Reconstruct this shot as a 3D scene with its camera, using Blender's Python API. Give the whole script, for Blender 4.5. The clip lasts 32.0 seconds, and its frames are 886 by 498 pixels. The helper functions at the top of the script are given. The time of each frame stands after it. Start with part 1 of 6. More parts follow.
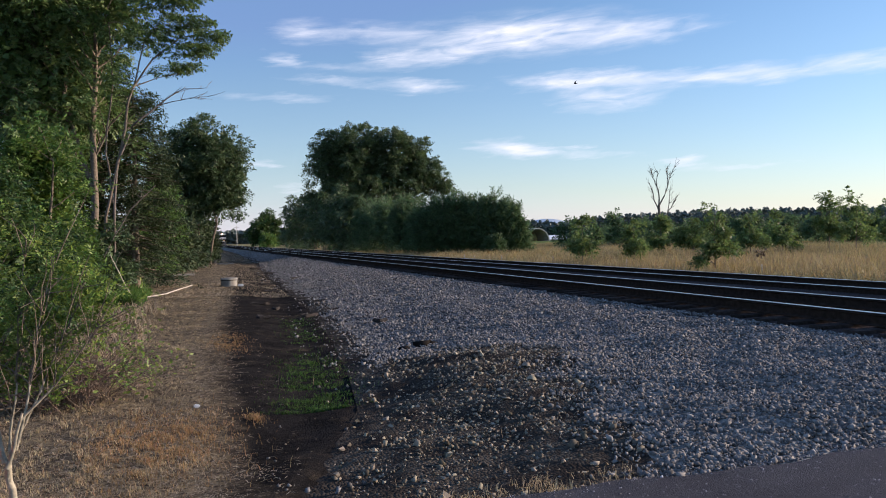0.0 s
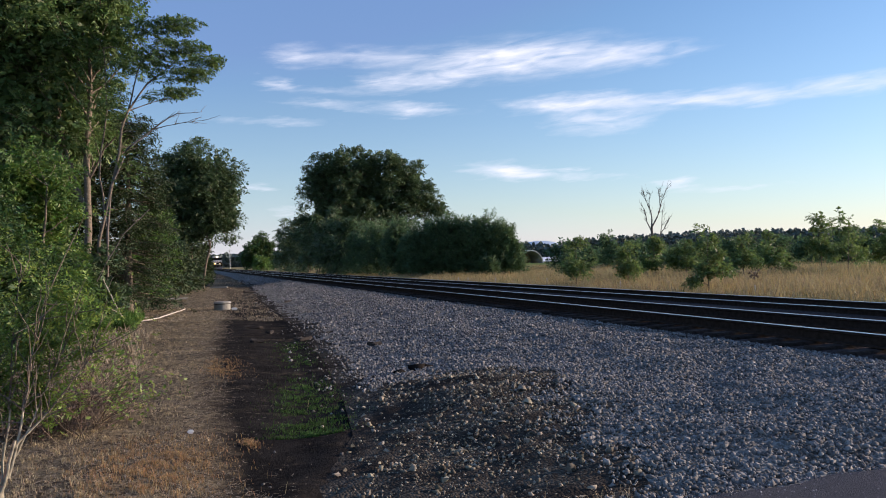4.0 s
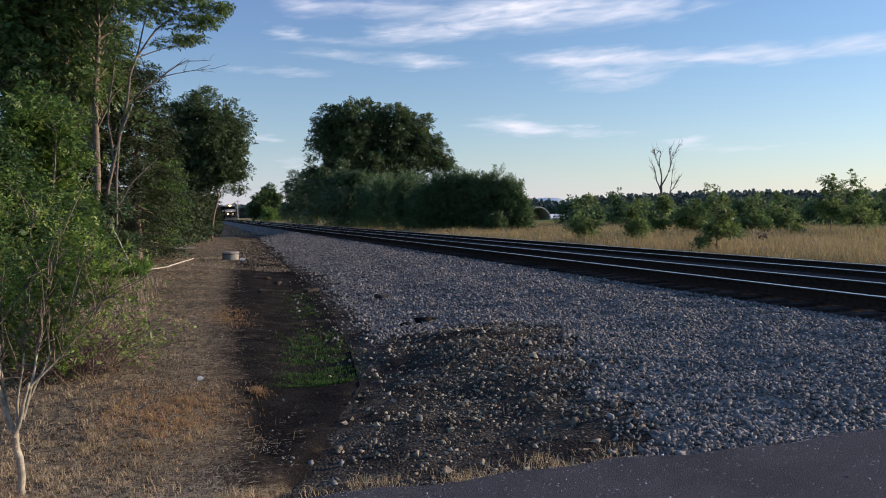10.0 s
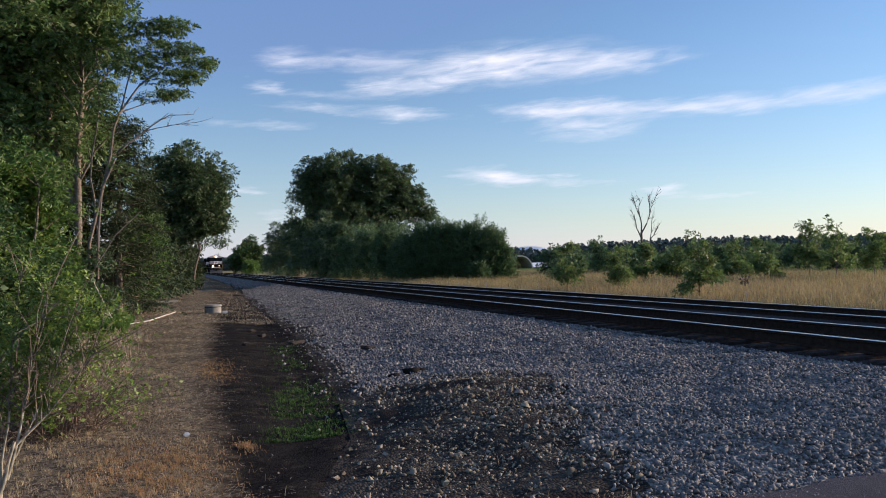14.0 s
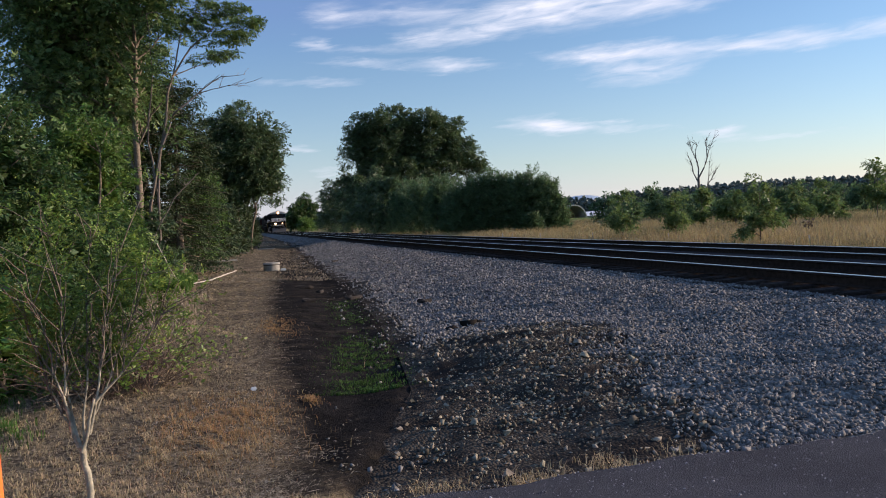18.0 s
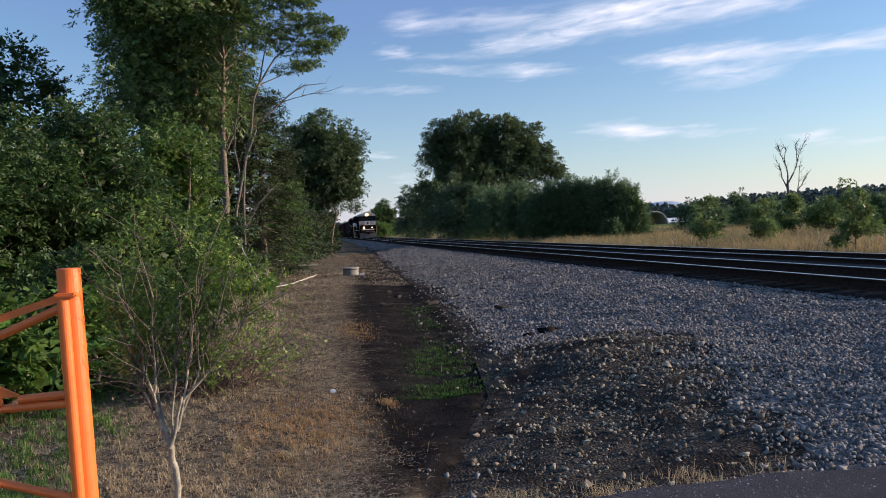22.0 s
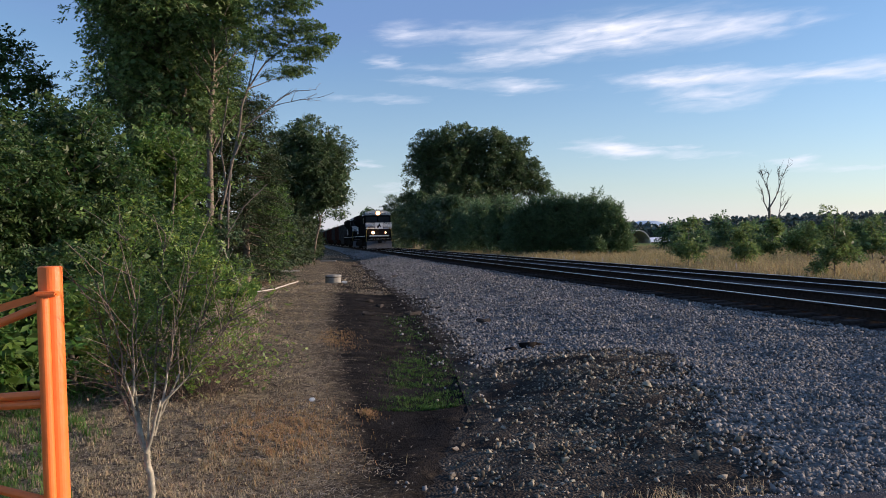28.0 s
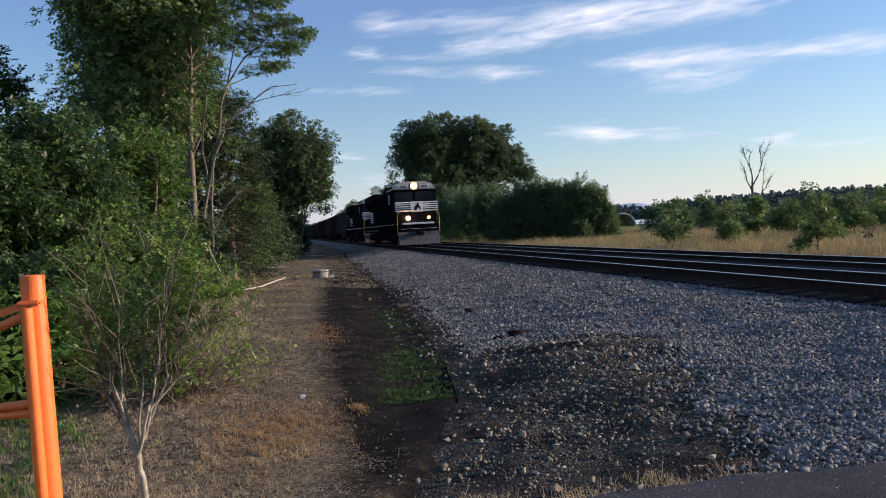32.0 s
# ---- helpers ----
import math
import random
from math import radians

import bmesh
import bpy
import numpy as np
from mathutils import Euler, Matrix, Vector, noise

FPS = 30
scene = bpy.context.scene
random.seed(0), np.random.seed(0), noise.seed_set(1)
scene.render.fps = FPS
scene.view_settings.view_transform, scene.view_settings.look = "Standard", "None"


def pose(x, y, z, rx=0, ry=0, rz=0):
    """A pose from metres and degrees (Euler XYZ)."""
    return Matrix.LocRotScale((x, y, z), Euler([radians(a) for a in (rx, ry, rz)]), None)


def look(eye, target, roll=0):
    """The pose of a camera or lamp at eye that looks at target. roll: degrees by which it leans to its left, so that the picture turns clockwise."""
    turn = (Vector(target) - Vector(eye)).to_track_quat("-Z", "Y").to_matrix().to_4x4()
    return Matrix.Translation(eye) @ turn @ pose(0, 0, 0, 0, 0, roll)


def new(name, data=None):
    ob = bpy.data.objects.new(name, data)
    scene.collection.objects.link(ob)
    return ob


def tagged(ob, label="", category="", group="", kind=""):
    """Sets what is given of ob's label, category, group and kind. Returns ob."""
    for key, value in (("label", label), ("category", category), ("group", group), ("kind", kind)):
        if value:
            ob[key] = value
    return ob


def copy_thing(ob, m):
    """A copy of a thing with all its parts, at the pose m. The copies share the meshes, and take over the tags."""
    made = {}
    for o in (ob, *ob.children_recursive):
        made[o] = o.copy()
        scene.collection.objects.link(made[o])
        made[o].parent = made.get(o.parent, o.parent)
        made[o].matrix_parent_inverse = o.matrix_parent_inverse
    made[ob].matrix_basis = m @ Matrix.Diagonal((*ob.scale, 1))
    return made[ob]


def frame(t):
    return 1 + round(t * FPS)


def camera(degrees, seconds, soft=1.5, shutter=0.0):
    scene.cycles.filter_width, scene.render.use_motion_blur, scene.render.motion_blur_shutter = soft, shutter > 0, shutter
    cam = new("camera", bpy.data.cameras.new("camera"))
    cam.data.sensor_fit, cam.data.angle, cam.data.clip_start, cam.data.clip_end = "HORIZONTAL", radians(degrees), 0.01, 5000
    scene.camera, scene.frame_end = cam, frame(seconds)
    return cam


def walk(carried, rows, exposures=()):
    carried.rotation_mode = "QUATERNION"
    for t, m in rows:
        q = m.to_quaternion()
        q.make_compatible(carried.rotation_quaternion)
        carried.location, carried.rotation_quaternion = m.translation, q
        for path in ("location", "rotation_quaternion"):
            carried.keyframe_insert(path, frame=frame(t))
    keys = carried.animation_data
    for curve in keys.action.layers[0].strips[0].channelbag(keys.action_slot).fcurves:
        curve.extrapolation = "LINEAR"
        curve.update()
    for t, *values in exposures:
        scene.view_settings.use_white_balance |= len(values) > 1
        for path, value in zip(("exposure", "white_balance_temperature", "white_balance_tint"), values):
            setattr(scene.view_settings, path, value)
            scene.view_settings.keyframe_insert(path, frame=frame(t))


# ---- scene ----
# The walk: a hand-held camera at the edge of a road that crosses the line.
# The track runs along +y; x is across it; z = 0 is the road by the camera.
cam = camera(60.3, 32.0, soft=1.0)
walk(cam, [
    (0.0, pose(0.137, 0.080, 1.605, 89.08, 1.57, -17.91)),
    (0.5, pose(0.132, 0.066, 1.608, 88.98, 1.58, -18.13)),
    (1.0, pose(0.135, 0.076, 1.602, 88.82, 1.42, -17.86)),
    (1.5, pose(0.123, 0.074, 1.608, 88.54, 1.12, -17.65)),
    (2.0, pose(0.115, 0.092, 1.597, 87.80, 1.08, -18.63)),
    (2.5, pose(0.103, 0.078, 1.611, 87.70, 1.57, -18.07)),
    (3.0, pose(0.125, 0.053, 1.613, 89.51, 1.36, -15.61)),
    (3.5, pose(0.119, 0.078, 1.614, 90.82, 2.21, -17.88)),
    (5.5, pose(0.133, 0.054, 1.611, 89.67, 1.38, -18.87)),
    (6.0, pose(0.119, 0.059, 1.616, 89.42, 1.41, -19.16)),
    (6.5, pose(0.105, 0.069, 1.614, 89.78, 1.52, -18.84)),
    (7.0, pose(0.105, 0.070, 1.606, 89.99, 1.75, -18.32)),
    (7.5, pose(0.113, 0.090, 1.605, 89.63, 2.05, -18.27)),
    (8.0, pose(0.112, 0.095, 1.602, 89.18, 2.07, -18.30)),
    (8.5, pose(0.122, 0.092, 1.608, 88.81, 3.32, -19.30)),
    (9.0, pose(0.118, 0.079, 1.606, 88.30, 2.94, -19.74)),
    (9.5, pose(0.103, 0.071, 1.603, 87.74, 1.14, -18.84)),
    (10.0, pose(0.104, 0.088, 1.603, 87.37, 0.69, -17.83)),
    (10.5, pose(0.098, 0.073, 1.610, 87.83, 1.53, -17.09)),
    (11.0, pose(0.094, 0.070, 1.609, 89.13, 1.73, -17.31)),
    (11.5, pose(0.083, 0.071, 1.607, 90.32, 1.53, -17.83)),
    (12.0, pose(0.064, 0.073, 1.604, 91.11, 1.51, -17.73)),
    (12.5, pose(0.076, 0.069, 1.606, 90.40, 0.85, -17.47)),
    (13.0, pose(0.062, 0.091, 1.605, 90.80, 0.33, -17.71)),
    (13.5, pose(0.023, 0.108, 1.608, 91.10, 1.50, -19.51)),
    (14.0, pose(0.035, 0.117, 1.599, 91.09, 1.44, -19.18)),
    (14.5, pose(0.017, 0.103, 1.607, 89.61, 1.34, -18.59)),
    (16.5, pose(0.010, 0.122, 1.595, 88.11, 2.43, -17.34)),
    (17.0, pose(0.001, 0.126, 1.600, 87.48, 2.19, -16.79)),
    (17.5, pose(0.018, 0.134, 1.610, 88.53, 2.50, -14.73)),
    (18.0, pose(0.017, 0.138, 1.602, 87.69, 3.19, -15.24)),
    (18.5, pose(0.020, 0.151, 1.595, 86.90, 2.46, -15.42)),
    (19.0, pose(0.019, 0.141, 1.602, 87.38, 2.06, -15.58)),
    (19.5, pose(0.017, 0.126, 1.603, 88.06, 2.08, -13.65)),
    (20.0, pose(0.016, 0.141, 1.597, 87.91, 1.78, -12.98)),
    (20.5, pose(0.012, 0.147, 1.598, 88.67, 0.93, -11.78)),
    (21.0, pose(0.013, 0.161, 1.589, 88.51, 0.95, -12.00)),
    (21.5, pose(0.030, 0.163, 1.592, 86.78, 3.41, -11.91)),
    (22.0, pose(0.011, 0.163, 1.598, 88.45, 2.97, -9.45)),
    (22.5, pose(0.021, 0.159, 1.586, 88.80, 1.81, -8.28)),
    (23.0, pose(0.007, 0.169, 1.583, 87.99, 2.08, -8.69)),
    (23.5, pose(0.009, 0.165, 1.588, 88.42, 2.30, -9.08)),
    (24.0, pose(0.008, 0.164, 1.585, 88.48, 1.33, -10.29)),
    (24.5, pose(0.002, 0.169, 1.588, 87.77, 1.70, -10.68)),
    (25.0, pose(0.013, 0.162, 1.598, 88.69, 1.46, -10.39)),
    (25.5, pose(-0.002, 0.167, 1.581, 88.13, 1.99, -10.24)),
    (27.5, pose(0.017, 0.149, 1.618, 88.99, 2.67, -12.52)),
    (28.0, pose(-0.013, 0.176, 1.606, 89.24, 0.79, -10.68)),
    (28.5, pose(0.001, 0.153, 1.624, 89.02, 1.67, -8.13)),
    (29.0, pose(0.002, 0.149, 1.615, 88.48, 2.64, -7.64)),
    (29.5, pose(0.003, 0.150, 1.607, 87.39, 2.47, -8.67)),
    (30.0, pose(0.014, 0.149, 1.618, 87.66, 2.45, -10.99)),
    (30.5, pose(0.006, 0.152, 1.613, 87.70, 3.22, -12.47)),
    (31.0, pose(0.003, 0.145, 1.609, 87.85, 1.43, -11.71)),
    (31.5, pose(0.011, 0.146, 1.609, 87.08, 2.10, -10.88)),
    (32.0, pose(0.006, 0.157, 1.628, 88.44, 2.93, -11.70)),
], [(t, e, 6600, 19) for t, e in ((0.0, 0.65), (1.0, 0.55), (2.0, 0.46), (3.0, 0.65), (6.0, 0.53), (8.0, 0.53), (9.0, 0.53), (10.0, 0.46), (11.0, 0.62), (12.0, 0.56), (13.0, 0.54), (17.0, 0.52), (20.0, 0.55), (24.0, 0.58), (32.0, 0.57))])

# ---- world, sun ----
SUN_EL, SUN_AZ = 12.5, 94.0          # degrees; the azimuth is counted from +y towards +x


def world_sky():
    w = bpy.data.worlds.new("sky")
    scene.world = w
    w.use_nodes = True
    nt = w.node_tree
    nt.nodes.clear()
    N, L = nt.nodes.new, nt.links.new

    def math_node(op, a, b=None, c=None, clamp=False):
        n = N("ShaderNodeMath")
        n.operation, n.use_clamp = op, clamp
        for i, v in enumerate((a, b, c)):
            if v is None:
                continue
            if isinstance(v, (int, float)):
                n.inputs[i].default_value = v
            else:
                L(v, n.inputs[i])
        return n.outputs[0]

    sky = N("ShaderNodeTexSky")
    sky.sky_type, sky.sun_disc = "NISHITA", False
    sky.sun_elevation, sky.sun_rotation = radians(SUN_EL), radians(SUN_AZ)
    sky.air_density, sky.dust_density, sky.ozone_density = 1.15, 0.17, 4.6
    co = N("ShaderNodeTexCoord")
    sep = N("ShaderNodeSeparateXYZ")
    L(co.outputs["Generated"], sep.inputs[0])
    az = math_node("MULTIPLY", math_node("ARCTAN2", sep.outputs[0], sep.outputs[1]), 180 / math.pi)
    el = math_node("MULTIPLY", math_node("ARCSINE", sep.outputs[2]), 180 / math.pi)
    # streaks of thin high cloud: azimuth, elevation, half width, half height, density, slant
    streaks = CLOUDS
    comb = N("ShaderNodeCombineXYZ")
    L(math_node("MULTIPLY", az, 0.16), comb.inputs[0])
    L(math_node("SUBTRACT", math_node("MULTIPLY", el, 0.9), math_node("MULTIPLY", az, 0.05)), comb.inputs[1])
    n1 = N("ShaderNodeTexNoise")
    n1.inputs["Scale"].default_value, n1.inputs["Detail"].default_value = 1.5, 5
    n1.inputs["Roughness"].default_value = 0.55
    n1.inputs["Distortion"].default_value = 0.5
    L(comb.outputs[0], n1.inputs["Vector"])
    wisp = math_node("MULTIPLY", math_node("SUBTRACT", n1.outputs[0], 0.2), 1.95, clamp=True)
    # the edges of the streaks are torn by a coarser noise
    n2 = N("ShaderNodeTexNoise")
    n2.inputs["Scale"].default_value, n2.inputs["Detail"].default_value = 2.3, 5
    n2.inputs["Roughness"].default_value = 0.6
    L(comb.outputs[0], n2.inputs["Vector"])
    tear = N("ShaderNodeSeparateColor")
    L(n2.outputs["Color"], tear.inputs[0])
    az = math_node("ADD", az, math_node("MULTIPLY", math_node("SUBTRACT", tear.outputs[0], 0.5), 5.0))
    el = math_node("ADD", el, math_node("MULTIPLY", math_node("SUBTRACT", tear.outputs[1], 0.5), 1.1))
    total = None
    for a, e, ra, re, dens, slant in streaks:
        da = math_node("DIVIDE", math_node("SUBTRACT", az, a), ra)
        lift = math_node("MULTIPLY", math_node("SUBTRACT", az, a), slant)
        de = math_node("DIVIDE", math_node("SUBTRACT", math_node("SUBTRACT", el, e), lift), re * 1.5)
        r2 = math_node("ADD", math_node("MULTIPLY", da, da), math_node("MULTIPLY", de, de))
        g = math_node("MULTIPLY", math_node("EXPONENT", math_node("MULTIPLY", r2, -1.0)), dens)
        total = g if total is None else math_node("ADD", total, g)
    mask = math_node("MULTIPLY", total, wisp, clamp=True)
    # a veil of haze near the horizon
    veil = math_node("MULTIPLY", math_node("EXPONENT", math_node("MULTIPLY", math_node("ABSOLUTE", el), -0.16)), 0.35)
    # the deep blue that remains far from the sun
    deep = N("ShaderNodeMix")
    deep.data_type, deep.blend_type = "RGBA", "LIGHTEN"
    deep.inputs[0].default_value = 0.7
    L(sky.outputs[0], deep.inputs[6])
    deep.inputs[7].default_value = (0.95, 1.8, 3.45, 1)
    mix = N("ShaderNodeMix")
    mix.data_type = "RGBA"
    L(deep.outputs[2], mix.inputs[6])
    mix.inputs[7].default_value = CLOUD_COLOUR
    L(math_node("MAXIMUM", mask, veil, clamp=True), mix.inputs[0])
    bg = N("ShaderNodeBackground")
    bg.inputs[1].default_value = SKY_STRENGTH
    L(mix.outputs[2], bg.inputs[0])
    out = N("ShaderNodeOutputWorld")
    L(bg.outputs[0], out.inputs[0])


SKY_STRENGTH = 0.125
CLOUD_COLOUR = (5.0, 5.4, 6.0, 1)
CLOUDS = [
    (7.7, 15.0, 1.5, 0.45, 0.75, 0.0), (13.4, 14.9, 4.0, 0.4, 0.7, -0.02), (21.5, 14.4, 4.5, 0.7, 0.9, 0.0), (27.0, 14.45, 4.6, 0.75, 1.0, 0.02), (33.5, 14.15, 3.2, 0.45, 0.85, 0.02),
    (6.4, 13.1, 1.1, 0.3, 0.8, -0.05), (15.0, 13.1, 2.0, 0.42, 0.95, 0.0), (19.0, 13.4, 2.6, 0.35, 0.6, 0.08), (10.5, 12.6, 3.0, 0.2, 0.35, 0.0), (9.1, 11.7, 2.6, 0.2, 0.55, -0.05), (16.0, 11.2, 3.2, 0.3, 1.0, -0.06),
    (6.6, 10.4, 4.0, 0.2, 0.5, -0.01), (28.3, 11.1, 4.6, 0.35, 0.95, 0.0), (30.2, 9.8, 3.4, 0.65, 0.85, -0.02), (36.6, 10.8, 4.5, 0.32, 0.75, 0.04), (41.5, 10.4, 4.5, 0.35, 0.6, 0.04), (48, 10.6, 5, 0.5, 0.5, 0.02),
    (23.4, 6.4, 3.2, 0.42, 1.0, -0.08), (28.5, 5.9, 3.6, 0.26, 0.85, -0.08), (35.4, 4.9, 1.8, 0.28, 0.9, 0.0), (40.5, 4.3, 3.4, 0.2, 0.8, 0.02),
    (4.9, 5.6, 1.7, 0.22, 0.8, 0.0), (6.7, 3.9, 1.8, 0.26, 0.7, 0.0),
]
world_sky()
sun = new("sun", bpy.data.lights.new("sun", "SUN"))
sun.data.energy, sun.data.angle, sun.data.color = 4.7, radians(2.5), (1.0, 0.84, 0.65)
sun.matrix_world = look((60 * math.sin(radians(SUN_AZ)), 60 * math.cos(radians(SUN_AZ)), 60 * math.tan(radians(SUN_EL))), (0, 0, 0))

# ---- materials ----
def material(name, colour, rough=0.8, metal=0.0, spread=0.25, scale=6.0, bump=0.0, bump_scale=40.0, tint=None, spot=None,
             per_piece=0.0, translucent=0.0, emit=None, second=None, second_scale=0.6, second_at=0.5, island=False, spec=None):
    """Colour with variation at two scales, optional relief, a second colour in patches, and a change from piece to piece."""
    m = bpy.data.materials.new(name)
    m.use_nodes = True
    nt = m.node_tree
    N, L = nt.nodes.new, nt.links.new
    b = nt.nodes["Principled BSDF"]
    b.inputs["Roughness"].default_value, b.inputs["Metallic"].default_value = rough, metal
    if spec is not None:
        b.inputs["Specular IOR Level"].default_value = spec
    co = N("ShaderNodeTexCoord")
    n1 = N("ShaderNodeTexNoise")
    n1.inputs["Scale"].default_value, n1.inputs["Detail"].default_value = scale, 5
    L(co.outputs["Object"], n1.inputs["Vector"])
    ramp = N("ShaderNodeMapRange")
    ramp.inputs[1].default_value, ramp.inputs[2].default_value = 0.3, 0.7
    ramp.inputs[3].default_value, ramp.inputs[4].default_value = 1 - spread, 1 + spread
    L(n1.outputs[0], ramp.inputs[0])
    col = N("ShaderNodeRGB")
    col.outputs[0].default_value = (*colour, 1)
    base = col.outputs[0]

    def mixed(fac, a, c, mode="MIX"):
        x = N("ShaderNodeMix")
        x.data_type, x.blend_type = "RGBA", mode
        if isinstance(fac, float):
            x.inputs[0].default_value = fac
        else:
            L(fac, x.inputs[0])
        L(a, x.inputs[6])
        if isinstance(c, tuple):
            x.inputs[7].default_value = (*c, 1)
        else:
            L(c, x.inputs[7])
        return x.outputs[2]

    if second:
        n2 = N("ShaderNodeTexNoise")
        n2.inputs["Scale"].default_value, n2.inputs["Detail"].default_value = second_scale, 6
        n2.inputs["Roughness"].default_value = 0.65
        L(co.outputs["Object"], n2.inputs["Vector"])
        r2 = N("ShaderNodeMapRange")
        r2.inputs[1].default_value, r2.inputs[2].default_value = second_at - 0.07, second_at + 0.07
        L(n2.outputs[0], r2.inputs[0])
        base = mixed(r2.outputs[0], base, second)
    if per_piece:
        if island:
            rnd = N("ShaderNodeNewGeometry").outputs["Random Per Island"]
        else:
            rnd = N("ShaderNodeObjectInfo").outputs["Random"]
        r3 = N("ShaderNodeMapRange")
        r3.inputs[3].default_value, r3.inputs[4].default_value = 1 - per_piece, 1 + per_piece
        L(rnd, r3.inputs[0])
        hsv = N("ShaderNodeHueSaturation")
        L(base, hsv.inputs["Color"])
        L(r3.outputs[0], hsv.inputs["Value"])
        if tint:
            r4 = N("ShaderNodeMapRange")
            r4.inputs[3].default_value, r4.inputs[4].default_value = 0.5 - tint, 0.5 + tint
            wrap = N("ShaderNodeMath")
            wrap.operation = "FRACT"
            mul = N("ShaderNodeMath")
            mul.operation = "MULTIPLY"
            mul.inputs[1].default_value = 7.31
            L(rnd, mul.inputs[0])
            L(mul.outputs[0], wrap.inputs[0])
            L(wrap.outputs[0], r4.inputs[0])
            L(r4.outputs[0], hsv.inputs["Hue"])
        base = hsv.outputs[0]
    gain = N("ShaderNodeCombineColor")
    for i in range(3):
        L(ramp.outputs[0], gain.inputs[i])
    base = mixed(1.0, base, gain.outputs[0], "MULTIPLY")
    L(base, b.inputs["Base Color"])
    if bump:
        n3 = N("ShaderNodeTexNoise")
        n3.inputs["Scale"].default_value, n3.inputs["Detail"].default_value = bump_scale, 4
        L(co.outputs["Object"], n3.inputs["Vector"])
        bp = N("ShaderNodeBump")
        bp.inputs["Strength"].default_value, bp.inputs["Distance"].default_value = bump, 0.03
        L(n3.outputs[0], bp.inputs["Height"])
        L(bp.outputs[0], b.inputs["Normal"])
    if translucent:
        tr = N("ShaderNodeBsdfTranslucent")
        L(base, tr.inputs[0])
        ms = N("ShaderNodeMixShader")
        ms.inputs[0].default_value = translucent
        L(b.outputs[0], ms.inputs[1])
        L(tr.outputs[0], ms.inputs[2])
        L(ms.outputs[0], nt.nodes["Material Output"].inputs[0])
    if emit:
        b.inputs["Emission Color"].default_value = (*emit[:3], 1)
        b.inputs["Emission Strength"].default_value = emit[3]
    return m


def gravel(name, low, high, cell, rough=0.9, dirt=None, dirt_scale=0.8, dirt_at=0.55):
    """Close-packed crushed stone: a colour for each stone, and joints between them."""
    m = bpy.data.materials.new(name)
    m.use_nodes = True
    nt = m.node_tree
    N, L = nt.nodes.new, nt.links.new
    b = nt.nodes["Principled BSDF"]
    b.inputs["Roughness"].default_value = rough
    b.inputs["Specular IOR Level"].default_value = 0.0
    co = N("ShaderNodeTexCoord")
    vo = N("ShaderNodeTexVoronoi")
    vo.inputs["Scale"].default_value, vo.inputs["Randomness"].default_value = 1 / cell, 1.0
    L(co.outputs["Object"], vo.inputs["Vector"])
    sep = N("ShaderNodeSeparateColor")
    L(vo.outputs["Color"], sep.inputs[0])
    mx = N("ShaderNodeMix")
    mx.data_type = "RGBA"
    L(sep.outputs[0], mx.inputs[0])
    mx.inputs[6].default_value, mx.inputs[7].default_value = (*low, 1), (*high, 1)
    base = mx.outputs[2]
    if dirt:
        nz = N("ShaderNodeTexNoise")
        nz.inputs["Scale"].default_value, nz.inputs["Detail"].default_value = dirt_scale, 6
        L(co.outputs["Object"], nz.inputs["Vector"])
        r = N("ShaderNodeMapRange")
        r.inputs[1].default_value, r.inputs[2].default_value = dirt_at - 0.08, dirt_at + 0.12
        L(nz.outputs[0], r.inputs[0])
        m2 = N("ShaderNodeMix")
        m2.data_type = "RGBA"
        L(r.outputs[0], m2.inputs[0])
        L(base, m2.inputs[6])
        m2.inputs[7].default_value = (*dirt, 1)
        base = m2.outputs[2]
    L(base, b.inputs["Base Color"])
    bp = N("ShaderNodeBump")
    bp.inputs["Strength"].default_value, bp.inputs["Distance"].default_value, bp.invert = 1.0, cell * 0.5, True
    L(vo.outputs["Distance"], bp.inputs["Height"])
    L(bp.outputs[0], b.inputs["Normal"])
    return m


